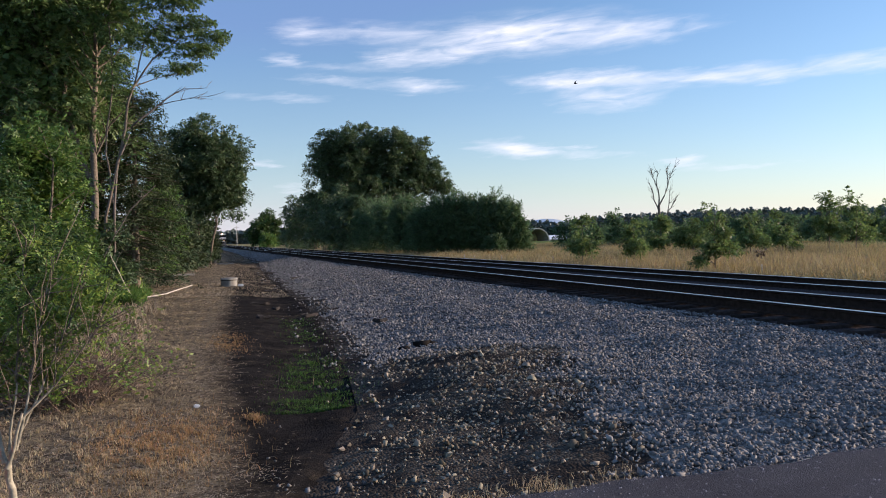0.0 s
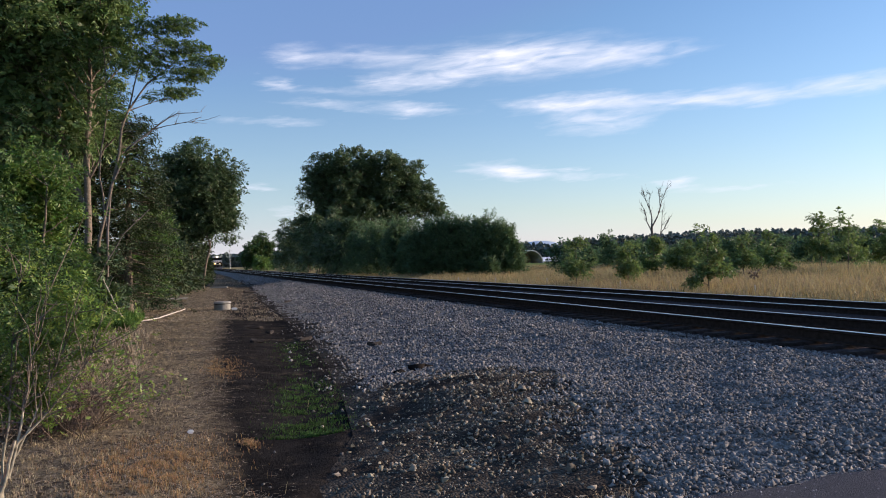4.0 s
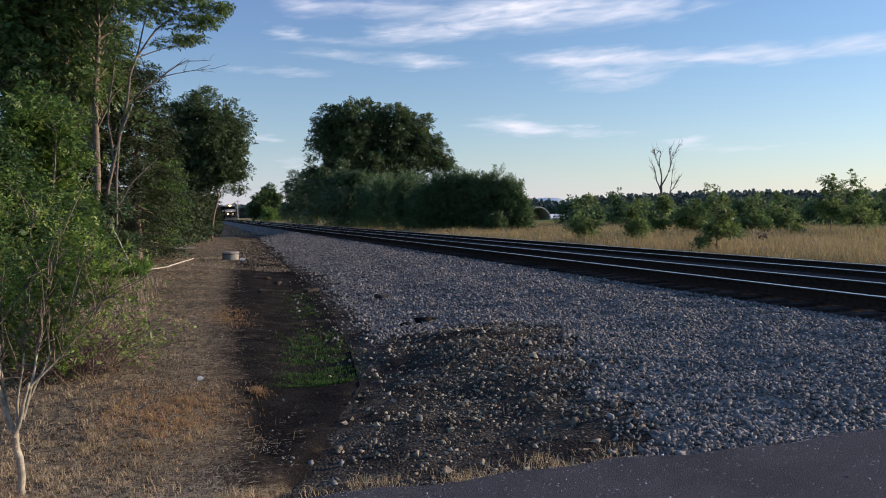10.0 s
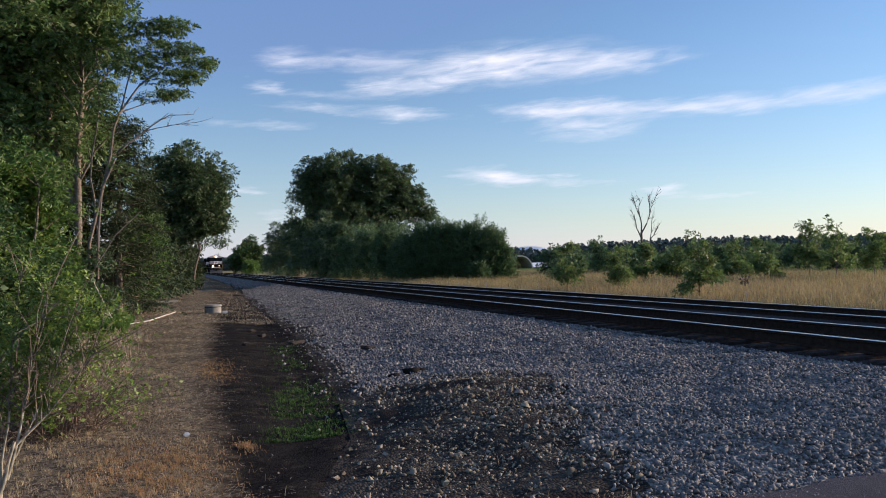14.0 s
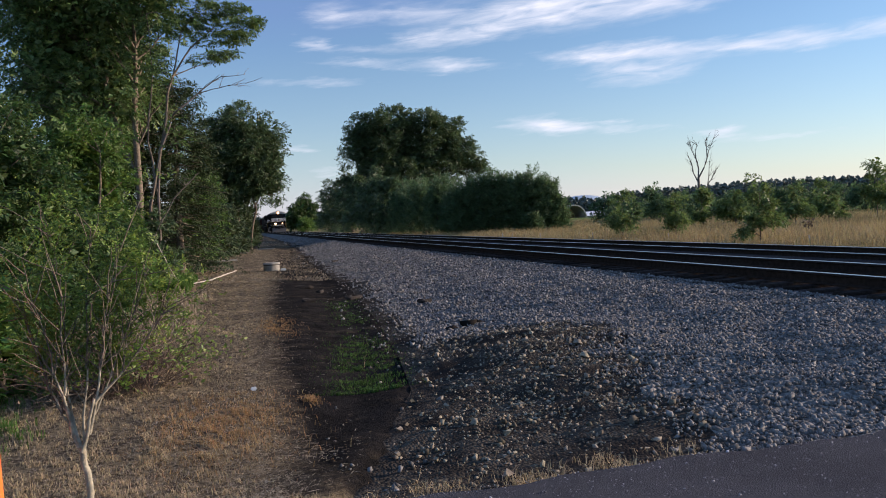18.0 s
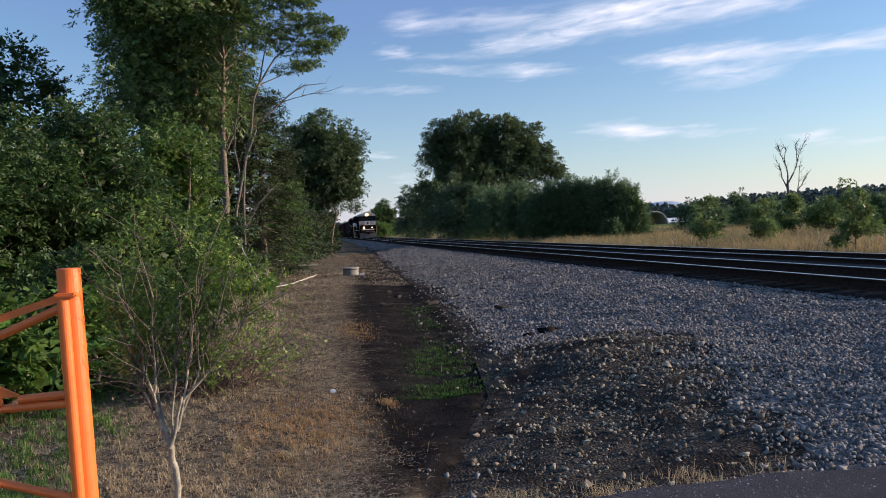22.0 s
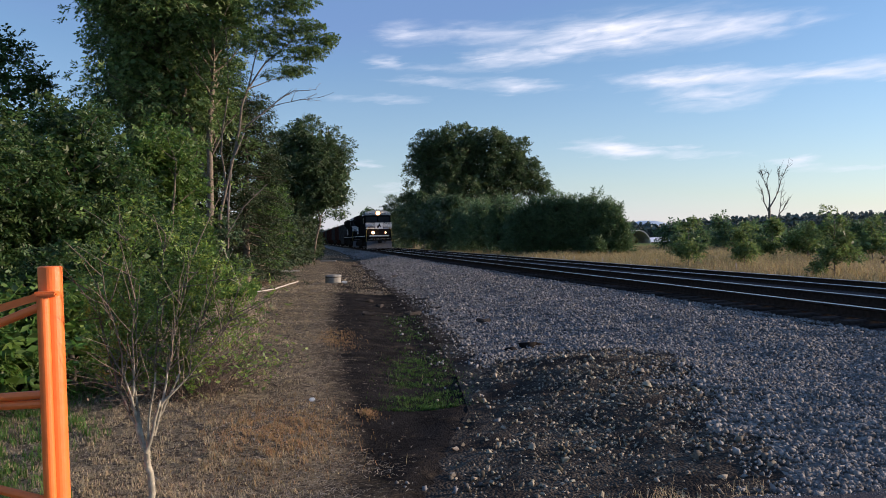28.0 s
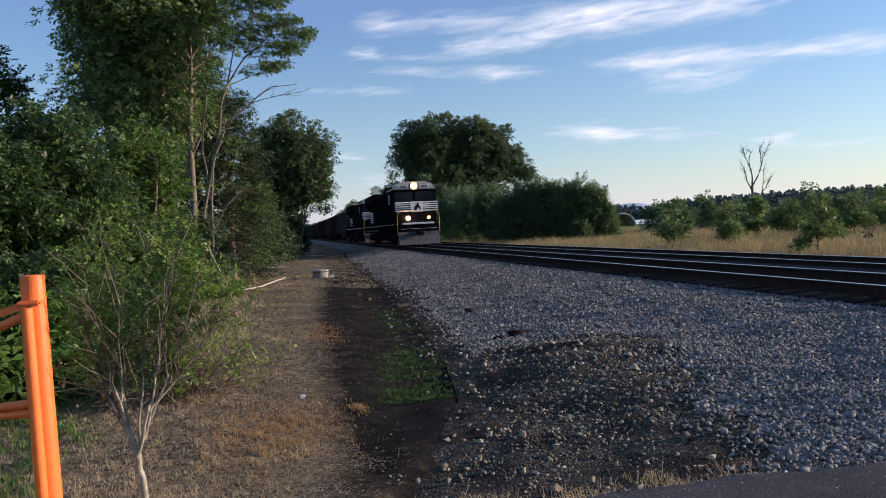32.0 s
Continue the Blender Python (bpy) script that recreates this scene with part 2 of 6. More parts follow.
def ground_mix(name):
    """Dry mown ground that turns into dark damp soil where the mesh's 'damp' is high, and pale field where 'field' is."""
    m = bpy.data.materials.new(name)
    m.use_nodes = True
    nt = m.node_tree
    N, L = nt.nodes.new, nt.links.new
    b = nt.nodes["Principled BSDF"]
    b.inputs["Roughness"].default_value = 0.95
    b.inputs["Specular IOR Level"].default_value = 0.0
    co = N("ShaderNodeTexCoord")

    def noise(scale, detail=6, rough=0.6):
        n = N("ShaderNodeTexNoise")
        n.inputs["Scale"].default_value, n.inputs["Detail"].default_value, n.inputs["Roughness"].default_value = scale, detail, rough
        L(co.outputs["Object"], n.inputs["Vector"])
        return n.outputs[0]

    def span(v, a, c):
        r = N("ShaderNodeMapRange")
        r.inputs[1].default_value, r.inputs[2].default_value = a, c
        L(v, r.inputs[0])
        return r.outputs[0]

    def mixed(f, a, c):
        x = N("ShaderNodeMix")
        x.data_type = "RGBA"
        L(f, x.inputs[0])
        for v, i in ((a, 6), (c, 7)):
            if isinstance(v, tuple):
                x.inputs[i].default_value = (*v, 1)
            else:
                L(v, x.inputs[i])
        return x.outputs[2]

    def attr(n):
        a = N("ShaderNodeAttribute")
        a.attribute_name = n
        return a.outputs["Fac"]

    dry = mixed(span(noise(1.1), 0.4, 0.62), (0.18, 0.14, 0.094), (0.31, 0.24, 0.15))
    dry = mixed(span(noise(5.5, 8, 0.75), 0.45, 0.6), dry, (0.11, 0.086, 0.064))
    dry = mixed(span(noise(22, 8, 0.8), 0.46, 0.6), dry, (0.060, 0.048, 0.037))
    wet = mixed(span(noise(2.3), 0.42, 0.6), (0.0135, 0.0127, 0.0125), (0.026, 0.0235, 0.0225))
    wet = mixed(span(noise(24, 8, 0.75), 0.5, 0.68), wet, (0.042, 0.038, 0.036))
    edge = N("ShaderNodeMath")
    edge.operation = "ADD"
    shift = N("ShaderNodeMath")
    shift.operation = "MULTIPLY_ADD"
    shift.inputs[1].default_value, shift.inputs[2].default_value = 1.5, -0.75
    L(noise(3.0, 8, 0.7), shift.inputs[0])
    L(attr("damp"), edge.inputs[0])
    L(shift.outputs[0], edge.inputs[1])
    col = mixed(span(edge.outputs[0], 0.15, 0.95), dry, wet)
    fld = mixed(span(noise(0.05), 0.45, 0.58), (0.27, 0.205, 0.12), (0.17, 0.175, 0.07))
    fld = mixed(attr("meadow"), fld, (0.13, 0.165, 0.06))
    col = mixed(attr("field"), col, fld)
    L(col, b.inputs["Base Color"])
    bp = N("ShaderNodeBump")
    bp.inputs["Strength"].default_value, bp.inputs["Distance"].default_value = 0.9, 0.03
    L(noise(30, 8, 0.8), bp.inputs["Height"])
    L(bp.outputs[0], b.inputs["Normal"])
    return m


M = dict(
    ballast=gravel("ballast_bed", (0.085, 0.080, 0.075), (0.27, 0.255, 0.235), 0.042, dirt=(0.11, 0.097, 0.087), dirt_scale=0.6, dirt_at=0.6),
    stone=material("ballast_stone", (0.182, 0.174, 0.167), 0.9, spread=0.25, scale=30, per_piece=0.45, tint=0.02, island=True, spec=0.0),
    pale_stone=material("field_stone", (0.19, 0.165, 0.128), 0.9, spread=0.25, scale=18, per_piece=0.7, tint=0.02, island=True, spec=0.0),
    loose_stone=material("loose_stone", (0.25, 0.215, 0.165), 0.85, spread=0.2, scale=18, per_piece=0.55, tint=0.02, spec=0.0),
    oily=material("oily_track_bed", (0.056, 0.045, 0.043), 0.9, spread=0.5, scale=18, bump=0.9, bump_scale=26, second=(0.075, 0.063, 0.058), second_scale=0.8, second_at=0.6, spec=0.0),
    mound=gravel("mound_soil", (0.027, 0.0235, 0.021), (0.118, 0.1, 0.08), 0.024, dirt=(0.031, 0.0265, 0.0235), dirt_scale=1.6, dirt_at=0.5),
    asphalt=material("asphalt", (0.080, 0.079, 0.087), 0.85, spread=0.35, scale=120, bump=0.6, bump_scale=160, second=(0.066, 0.065, 0.072), second_scale=1.1, second_at=0.55, spec=0.0),
    chips=material("asphalt_chips", (0.22, 0.22, 0.24), 0.45, per_piece=0.7, island=True),
    rail=material("rail_steel", (0.042, 0.029, 0.023), 0.9, spread=0.3, scale=12, spec=0.0),
    railhead=material("polished_rail_head", (0.60, 0.56, 0.53), 0.3, 1.0, spread=0.08, scale=3),
    tie=material("creosoted_timber", (0.048, 0.038, 0.034), 0.9, spread=0.4, scale=10, bump=0.5, bump_scale=30, per_piece=0.35, spec=0.0),
    orange=material("orange_paint", (0.82, 0.175, 0.034), 0.42, spread=0.08, scale=9, bump=0.08, bump_scale=30, second=(0.72, 0.15, 0.03), second_scale=5, second_at=0.62),
    concrete=material("concrete", (0.25, 0.235, 0.205), 0.9, spread=0.25, scale=12, bump=0.4, bump_scale=40),
    black=material("black_paint", (0.009, 0.009, 0.0098), 0.7, spread=0.3, scale=3, second=(0.015, 0.0135, 0.012), second_scale=2, second_at=0.58, spec=0.0),
    under=material("grimy_steel", (0.02, 0.017, 0.015), 0.9, spread=0.4, scale=6, spec=0.0),
    white=material("white_paint", (0.72, 0.71, 0.68), 0.5, spread=0.1, scale=6),
    yellow=material("yellow_paint", (0.30, 0.21, 0.03), 0.5, spread=0.1, scale=6),
    plow=material("worn_grey_paint", (0.075, 0.072, 0.07), 0.7, spread=0.3, scale=6),
    glass=material("cab_glass", (0.012, 0.014, 0.017), 0.45, spread=0.1, spec=0.15),
    lamp=material("headlight", (1, 0.9, 0.7), 0.3, emit=(1.0, 0.62, 0.32, 30.0)),
    # weak warm glow that stands in for the halo round the lit lamps
    lamp_halo=material("headlight_reflector", (1, 0.8, 0.5), 0.4, emit=(1.0, 0.42, 0.16, 0.6)),
    lamp_dim=material("ditch_light", (1, 0.9, 0.7), 0.3, emit=(1.0, 0.5, 0.24, 6.0)),
    car_grey=material("grey_car_paint", (0.055, 0.053, 0.051), 0.85, spread=0.3, scale=2, second=(0.05, 0.043, 0.036), second_scale=0.9, second_at=0.55, spec=0.0),
    car_red=material("oxide_red_car_paint", (0.06, 0.025, 0.019), 0.85, spread=0.3, scale=2, second=(0.035, 0.02, 0.016), second_scale=0.9, second_at=0.55, spec=0.0),
    coal=material("coal", (0.02, 0.02, 0.021), 0.8, spread=0.4, scale=5, bump=1.0, bump_scale=6),
    bark=material("grey_bark", (0.15, 0.12, 0.09), 0.95, spread=0.4, scale=14, bump=0.6, bump_scale=24),
    pale_bark=material("pale_bark", (0.36, 0.315, 0.235), 0.9, spread=0.35, scale=16, bump=0.5, bump_scale=30, second=(0.22, 0.2, 0.15), second_scale=6, second_at=0.5),
    dead_grey=material("grey_dead_limb", (0.13, 0.11, 0.095), 0.95, spread=0.3, scale=8),
    dead=material("bleached_wood", (0.42, 0.37, 0.31), 0.9, spread=0.25, scale=14),
    rotten=material("dark_rotten_wood", (0.035, 0.028, 0.024), 0.95, spread=0.4, scale=9, bump=0.6),
    leaf=material("broad_leaf", (0.050, 0.097, 0.026), 0.55, per_piece=0.5, tint=0.035, island=True, translucent=0.4, spread=0.1),
    sapling_leaf=material("sapling_leaf", (0.17, 0.25, 0.05), 0.5, per_piece=0.45, tint=0.03, island=True, translucent=0.5, spread=0.1),
    leaf_light=material("young_leaf", (0.092, 0.166, 0.034), 0.5, per_piece=0.45, tint=0.03, island=True, translucent=0.45, spread=0.1),
    leaf_tall=material("tall_tree_leaf", (0.12, 0.19, 0.06), 0.55, per_piece=0.5, tint=0.03, island=True, translucent=0.4, spread=0.1),
    leaf_dark=material("oak_leaf", (0.066, 0.108, 0.044), 0.55, per_piece=0.5, tint=0.03, island=True, translucent=0.3, spread=0.1),
    leaf_row=material("thicket_leaf", (0.082, 0.142, 0.062), 0.6, per_piece=0.5, tint=0.03, island=True, translucent=0.45, spread=0.1),
    leaf_young=material("young_tree_leaf", (0.12, 0.18, 0.055), 0.55, per_piece=0.5, tint=0.03, island=True, translucent=0.45, spread=0.1),
    # cedar green; on the undergrowth its darkness stands in for shade
    needle=material("cedar_and_shaded_foliage", (0.040, 0.066, 0.022), 0.7, per_piece=0.5, tint=0.03, island=True, translucent=0.2, spread=0.1),
    # lifted and blued leaf colour: the ridge's haze is painted in here
    woods=material("hazed_far_foliage", (0.088, 0.112, 0.096), 0.8, per_piece=0.25, tint=0.03, island=True, spread=0.1),
    twig=material("brown_twig", (0.125, 0.088, 0.062), 0.9, per_piece=0.5, tint=0.02, island=True, spread=0.2),
    straw=material("dry_grass", (0.47, 0.365, 0.215), 0.8, per_piece=0.5, tint=0.02, island=True, translucent=0.3, spread=0.2, scale=1.0),
    straw_field=material("golden_field_grass", (0.34, 0.262, 0.125), 0.8, per_piece=0.35, tint=0.02, island=True, translucent=0.35, spread=0.2, scale=0.4),
    rust_grass=material("russet_dry_grass", (0.36, 0.22, 0.10), 0.85, per_piece=0.45, tint=0.02, island=True, translucent=0.3, spread=0.25, scale=1.0),
    old_straw=material("old_straw", (0.30, 0.24, 0.165), 0.9, per_piece=0.6, tint=0.015, island=True, spread=0.2, scale=1.0),
    green_grass=material("green_grass", (0.07, 0.145, 0.022), 0.7, per_piece=0.4, tint=0.02, island=True, translucent=0.35, spread=0.2, scale=1.5),
    moss=material("bright_ditch_grass", (0.045, 0.105, 0.015), 0.8, per_piece=0.35, tint=0.015, island=True, translucent=0.3, spread=0.3, scale=2),
    soil=ground_mix("ground_soil"),
    # pale blue holds the haze of distance, painted into the hills' base colour
    hill=material("haze_blue_hill", (0.44, 0.54, 0.63), 1.0, spread=0.05, scale=0.004),
    sheet=material("weathered_arch", (0.5, 0.48, 0.42), 0.8, spread=0.15),
    inside=material("shed_interior", (0.34, 0.24, 0.14), 0.9, spread=0.2),
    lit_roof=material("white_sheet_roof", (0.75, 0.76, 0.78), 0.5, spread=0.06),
    galv=material("grey_pole", (0.42, 0.41, 0.38), 0.8, spread=0.2),
    litter=material("white_litter", (0.75, 0.74, 0.72), 0.7, spread=0.1),
    bird=material("dark_feather", (0.02, 0.02, 0.022), 0.8, spread=0.2),
)


# ---- mesh helpers ----
def part(name, bm, mat, parent=None, label="", smooth=False):
    me = bpy.data.meshes.new(name)
    bm.to_mesh(me)
    bm.free()
    return linked(name, me, mat, parent, label, smooth)


def linked(name, me, mat, parent=None, label="", smooth=False):
    me.materials.append(mat)
    if smooth:
        me.polygons.foreach_set("use_smooth", [True] * len(me.polygons))
    ob = new(name, me)
    if parent is not None:
        ob.parent = parent
    if label:
        ob["label"] = label
    return ob


def raw(name, verts, faces, mat, parent=None, label="", smooth=False):
    """A mesh from arrays: verts (n, 3), faces (m, 3) or (m, 4)."""
    verts, faces = np.asarray(verts, np.float32), np.asarray(faces, np.int32)
    me = bpy.data.meshes.new(name)
    k = faces.shape[1]
    me.vertices.add(len(verts))
    me.vertices.foreach_set("co", verts.ravel())
    me.loops.add(faces.size)
    me.loops.foreach_set("vertex_index", faces.ravel())
    me.polygons.add(len(faces))
    me.polygons.foreach_set("loop_start", np.arange(0, faces.size, k, dtype=np.int32))
    me.update(calc_edges=True)
    me.validate()
    return linked(name, me, mat, parent, label, smooth)


def empty(name, x=0, y=0, z=0):
    ob = new(name)
    ob.location = (x, y, z)
    return ob


def box(bm, x0, x1, y0, y1, z0, z1, bevel=0.0):
    r = bmesh.ops.create_cube(bm, size=1.0, matrix=Matrix.Translation(((x0 + x1) / 2, (y0 + y1) / 2, (z0 + z1) / 2)) @ Matrix.Diagonal((x1 - x0, y1 - y0, z1 - z0, 1)))
    if bevel:
        edges = list({e for v in r["verts"] for e in v.link_edges})
        bmesh.ops.bevel(bm, geom=edges, offset=bevel, segments=2, affect="EDGES")
    return bm


def boxed(*a, bevel=0.0):
    return box(bmesh.new(), *a, bevel=bevel)


def prism(bm, outline, lo, hi, axis="x"):
    """An outline of (u, v) drawn out along an axis: x: (y, z); y: (x, z); z: (x, y)."""
    def at(u, v, w):
        return {"x": (w, u, v), "y": (u, w, v), "z": (u, v, w)}[axis]
    a = [bm.verts.new(at(u, v, lo)) for u, v in outline]
    b = [bm.verts.new(at(u, v, hi)) for u, v in outline]
    n = len(outline)
    bm.faces.new(a[::-1])
    bm.faces.new(b)
    for i in range(n):
        bm.faces.new((a[i], a[(i + 1) % n], b[(i + 1) % n], b[i]))
    bmesh.ops.recalc_face_normals(bm, faces=bm.faces)
    return bm


def cyl(bm, p, q, r, r2=None, seg=12):
    p, q = Vector(p), Vector(q)
    d = q - p
    m = Matrix.Translation((p + q) / 2) @ d.to_track_quat("Z", "Y").to_matrix().to_4x4()
    bmesh.ops.create_cone(bm, cap_ends=True, segments=seg, radius1=r, radius2=r if r2 is None else r2, depth=d.length, matrix=m)
    return bm


def tubes(paths, seg=6):
    """Tapered tubes along paths [(points (n,3), radii (n,))] as arrays."""
    V, F, base = [], [], 0
    ang = np.linspace(0, 2 * np.pi, seg, endpoint=False)
    for pts, rad in paths:
        pts, rad = np.asarray(pts, float), np.asarray(rad, float)
        n = len(pts)
        d = np.gradient(pts, axis=0)
        d /= np.linalg.norm(d, axis=1, keepdims=True) + 1e-9
        ref = np.where(np.abs(d[:, 2:3]) > 0.9, [[1.0, 0, 0]], [[0, 0, 1.0]])
        u = np.cross(d, ref)
        u /= np.linalg.norm(u, axis=1, keepdims=True) + 1e-9
        w = np.cross(d, u)
        ring = pts[:, None] + rad[:, None, None] * (np.cos(ang)[None, :, None] * u[:, None] + np.sin(ang)[None, :, None] * w[:, None])
        V.append(ring.reshape(-1, 3))
        i = np.arange(n - 1)[:, None] * seg + base
        j = np.arange(seg)[None]
        k = (j + 1) % seg
        F.append(np.stack([i + j, i + k, i + seg + k, i + seg + j], -1).reshape(-1, 4))
        base += n * seg
    return np.concatenate(V), np.concatenate(F)


def leaves(rng, centres, size, aspect=0.55, up=0.3):
    """Folded four-cornered leaves at the centres, turned at random."""
    n = len(centres)
    a = rng.normal(size=(n, 3))
    a[:, 2] *= 0.7
    a /= np.linalg.norm(a, axis=1, keepdims=True)
    nrm = rng.normal(size=(n, 3))
    nrm[:, 2] += up * 3
    b = np.cross(nrm, a)
    b /= np.linalg.norm(b, axis=1, keepdims=True) + 1e-9
    c = np.cross(a, b)
    s = size * rng.uniform(0.6, 1.35, (n, 1))
    v = np.stack([centres - a * s, centres + b * s * aspect + c * s * 0.15, centres + a * s, centres - b * s * aspect + c * s * 0.15], 1).reshape(-1, 3)
    i = np.arange(n)[:, None] * 4
    f = np.concatenate([i + [0, 1, 2], i + [0, 2, 3]], 1).reshape(-1, 3)
    return v, f


def sprays(rng, tips, ways, leaf, per=9, reach=4.2, aspect=0.42, droop=0.25):
    """Leafy twig ends: leaves in two ranks along short axes that set out from the tips along the ways."""
    n = len(tips)
    d = ways / (np.linalg.norm(ways, axis=1, keepdims=True) + 1e-9)
    up = rng.normal(0, 0.45, (n, 3)) + (0, 0, 1.0)
    s = np.cross(d, up)
    s /= np.linalg.norm(s, axis=1, keepdims=True) + 1e-9
    k = np.arange(per)
    size = leaf * rng.uniform(0.7, 1.25, (n, 1))
    along = (k[None] + 0.5) / per * reach * size
    side = np.where(k % 2, 1.0, -1.0)[None, :, None]
    at = tips[:, None] + d[:, None] * along[..., None] - np.array([0, 0, droop]) * (along ** 2 / (reach * leaf))[..., None]
    a = d[:, None] * 0.55 + s[:, None] * side * 0.8 + rng.normal(0, 0.3, (n, per, 3)) - (0, 0, droop)
    a /= np.linalg.norm(a, axis=2, keepdims=True)
    b = np.cross(a, np.cross(d, s)[:, None] + rng.normal(0, 0.35, (n, per, 3)))
    b /= np.linalg.norm(b, axis=2, keepdims=True) + 1e-9
    c = np.cross(a, b)
    z = size[..., None] * rng.uniform(0.65, 1.3, (n, per, 1))
    v = np.stack([at, at + a * z + b * z * aspect + c * z * 0.12, at + a * z * 2.0, at + a * z - b * z * aspect + c * z * 0.12], 2).reshape(-1, 3)
    i = np.arange(n * per)[:, None] * 4
    return v, np.concatenate([i + [0, 1, 2], i + [0, 2, 3]], 1).reshape(-1, 3)


def blades(rng, xy, z, height, width=0.012, lean=0.5):
    """Grass blades, two tapering pieces each, bent at random."""
    n = len(xy)
    az = rng.uniform(0, 2 * np.pi, n)
    h = height * rng.uniform(0.5, 1.3, n) * (1 + 0.45 * wave(xy[:, 0], xy[:, 1], 8.0))
    d = np.stack([np.cos(az), np.sin(az), 0 * az], 1)
    s = np.stack([-np.sin(az), np.cos(az), 0 * az], 1) * width
    root = np.column_stack([xy, z])
    l = lean * rng.uniform(0.2, 1.2, n)
    mid = root + d * (h * l * 0.3)[:, None] + np.array([0, 0, 1.0]) * (h * 0.6)[:, None]
    tip = root + d * (h * l)[:, None] + np.array([0, 0, 1.0]) * (h * (1 - 0.3 * l))[:, None]
    v = np.stack([root - s, root + s, mid + s * 0.7, mid - s * 0.7, tip], 1).reshape(-1, 3)
    i = np.arange(n)[:, None] * 5
    f = np.concatenate([i + [0, 1, 2], i + [0, 2, 3], i + [3, 2, 4]], 1).reshape(-1, 3)
    return v, f


def rocks(rng, centres, size):
    """Angular eight-cornered stones."""
    n = len(centres)
    c = np.array([(x, y, z) for x in (-1, 1) for y in (-1, 1) for z in (-1, 1)], float)
    v = c[None] * rng.uniform(0.45, 1.0, (n, 8, 1)) + rng.normal(0, 0.16, (n, 8, 3))
    v *= np.stack([rng.uniform(0.7, 1.2, n), rng.uniform(0.7, 1.2, n), rng.uniform(0.45, 0.8, n)], 1)[:, None]
    q = rng.normal(size=(n, 4))
    q /= np.linalg.norm(q, axis=1, keepdims=True)
    w, x, y, z = q.T
    R = np.stack([np.stack([1 - 2 * (y * y + z * z), 2 * (x * y - z * w), 2 * (x * z + y * w)], 1),
                  np.stack([2 * (x * y + z * w), 1 - 2 * (x * x + z * z), 2 * (y * z - x * w)], 1),
                  np.stack([2 * (x * z - y * w), 2 * (y * z + x * w), 1 - 2 * (x * x + y * y)], 1)], 1)
    v = np.einsum("nij,nkj->nki", R, v)
    v = v * np.asarray(size).reshape(-1, 1, 1) + centres[:, None]
    quads = np.array([(0, 1, 3, 2), (4, 6, 7, 5), (0, 4, 5, 1), (2, 3, 7, 6), (0, 2, 6, 4), (1, 5, 7, 3)])
    return v.reshape(-1, 3), (np.arange(n)[:, None, None] * 8 + quads[None]).reshape(-1, 4)


def pebbles(rng, centres, size):
    """Worn flattish stones lying on their flat side: a hexagon drawn in above and below."""
    n = len(centres)
    a = np.linspace(0, 2 * np.pi, 6, endpoint=False)[None] + rng.uniform(0, 1, (n, 1))
    r = rng.uniform(0.75, 1.1, (n, 6))
    turn = rng.uniform(0, np.pi, (n, 1))
    long = rng.uniform(0.6, 0.95, (n, 1))
    x, y = r * np.cos(a), r * np.sin(a) * long
    x, y = x * np.cos(turn) - y * np.sin(turn), x * np.sin(turn) + y * np.cos(turn)
    tilt = rng.normal(0, 0.35, (n, 2))
    h = rng.uniform(0.2, 0.5, (n, 1))
    rings = []
    for k, z in ((1.0, -0.7), (0.66, 1.0)):
        rings.append(np.stack([x * k, y * k, z * h + 0 * x], -1))
    v = np.concatenate(rings, 1)
    v[:, :, 2] += v[:, :, 0] * tilt[:, :1] + v[:, :, 1] * tilt[:, 1:]
    v = v * np.asarray(size).reshape(-1, 1, 1) + centres[:, None]
    f = []
    for k in range(6):
        j = (k + 1) % 6
        f += [(k, j, 6 + j, 6 + k)]
    f += [(6, 7, 8, 9), (6, 9, 10, 11)]
    return v.reshape(-1, 3), (np.arange(n)[:, None, None] * 12 + np.array(f)[None]).reshape(-1, 4)


# ---- lie of the land ----
RAIL_Z, RAIL_Z2 = 0.50, 0.405        # tops of the rails of the two tracks
TRACK_X, TRACK_X2 = 9.02, 13.12


def smooth(a, b, x):
    t = np.clip((x - a) / (b - a), 0, 1)
    return t * t * (3 - 2 * t)


def toe(y):
    """Foot of the ballast slope."""
    return np.interp(y, [4.45, 5.6, 7.6, 9.6, 13.0, 20.0, 37, 60, 85, 120, 400], [0.5, 0.86, 1.62, 1.9, 2.28, 2.8, 3.3, 4.3, 5.2, 6.0, 6.2])


def wave(x, y, s):
    return np.sin(x * s * 1.3 + 1.7 * np.sin(y * s * 0.9)) * np.cos(y * s * 1.1 + 1.3 * np.sin(x * s * 0.7))


def bank(x, y):
    """Height of the ballast shoulder, from its foot up to the ends of the ties."""
    t = toe(y)
    u = np.clip((x - t) / (7.45 - t), 0, 1)
    z = -0.13 + 0.41 * (0.75 * u + 0.25 * smooth(0, 1, u))
    z = z + 0.15 * np.exp(-((x - 3.2) / 1.2) ** 2 - ((y - 8.5) / 1.6) ** 2)
    z = z + (0.025 * wave(x, y, 2.3) + 0.008 * wave(y + 3, x, 6.1)) * smooth(0, 0.1, u)
    z = z + 0.007 * wave(x + 1, y, 13.0) * np.exp(-((x - 2.9) / 1.6) ** 2 - ((y - 7.4) / 2.6) ** 2)
    z = np.where(x > 7.45, 0.28, z)
    z = np.where(x > 15.2, 0.28 - 0.36 * np.clip((x - 15.2) / 1.2, 0, 1), z)
    near = 1 - smooth(4.35, 5.2, y)
    return z * (1 - near) + near * np.interp(x, [-50, 5.2, 7.6, 14.8], [-0.045, -0.02, 0.36, 0.33])


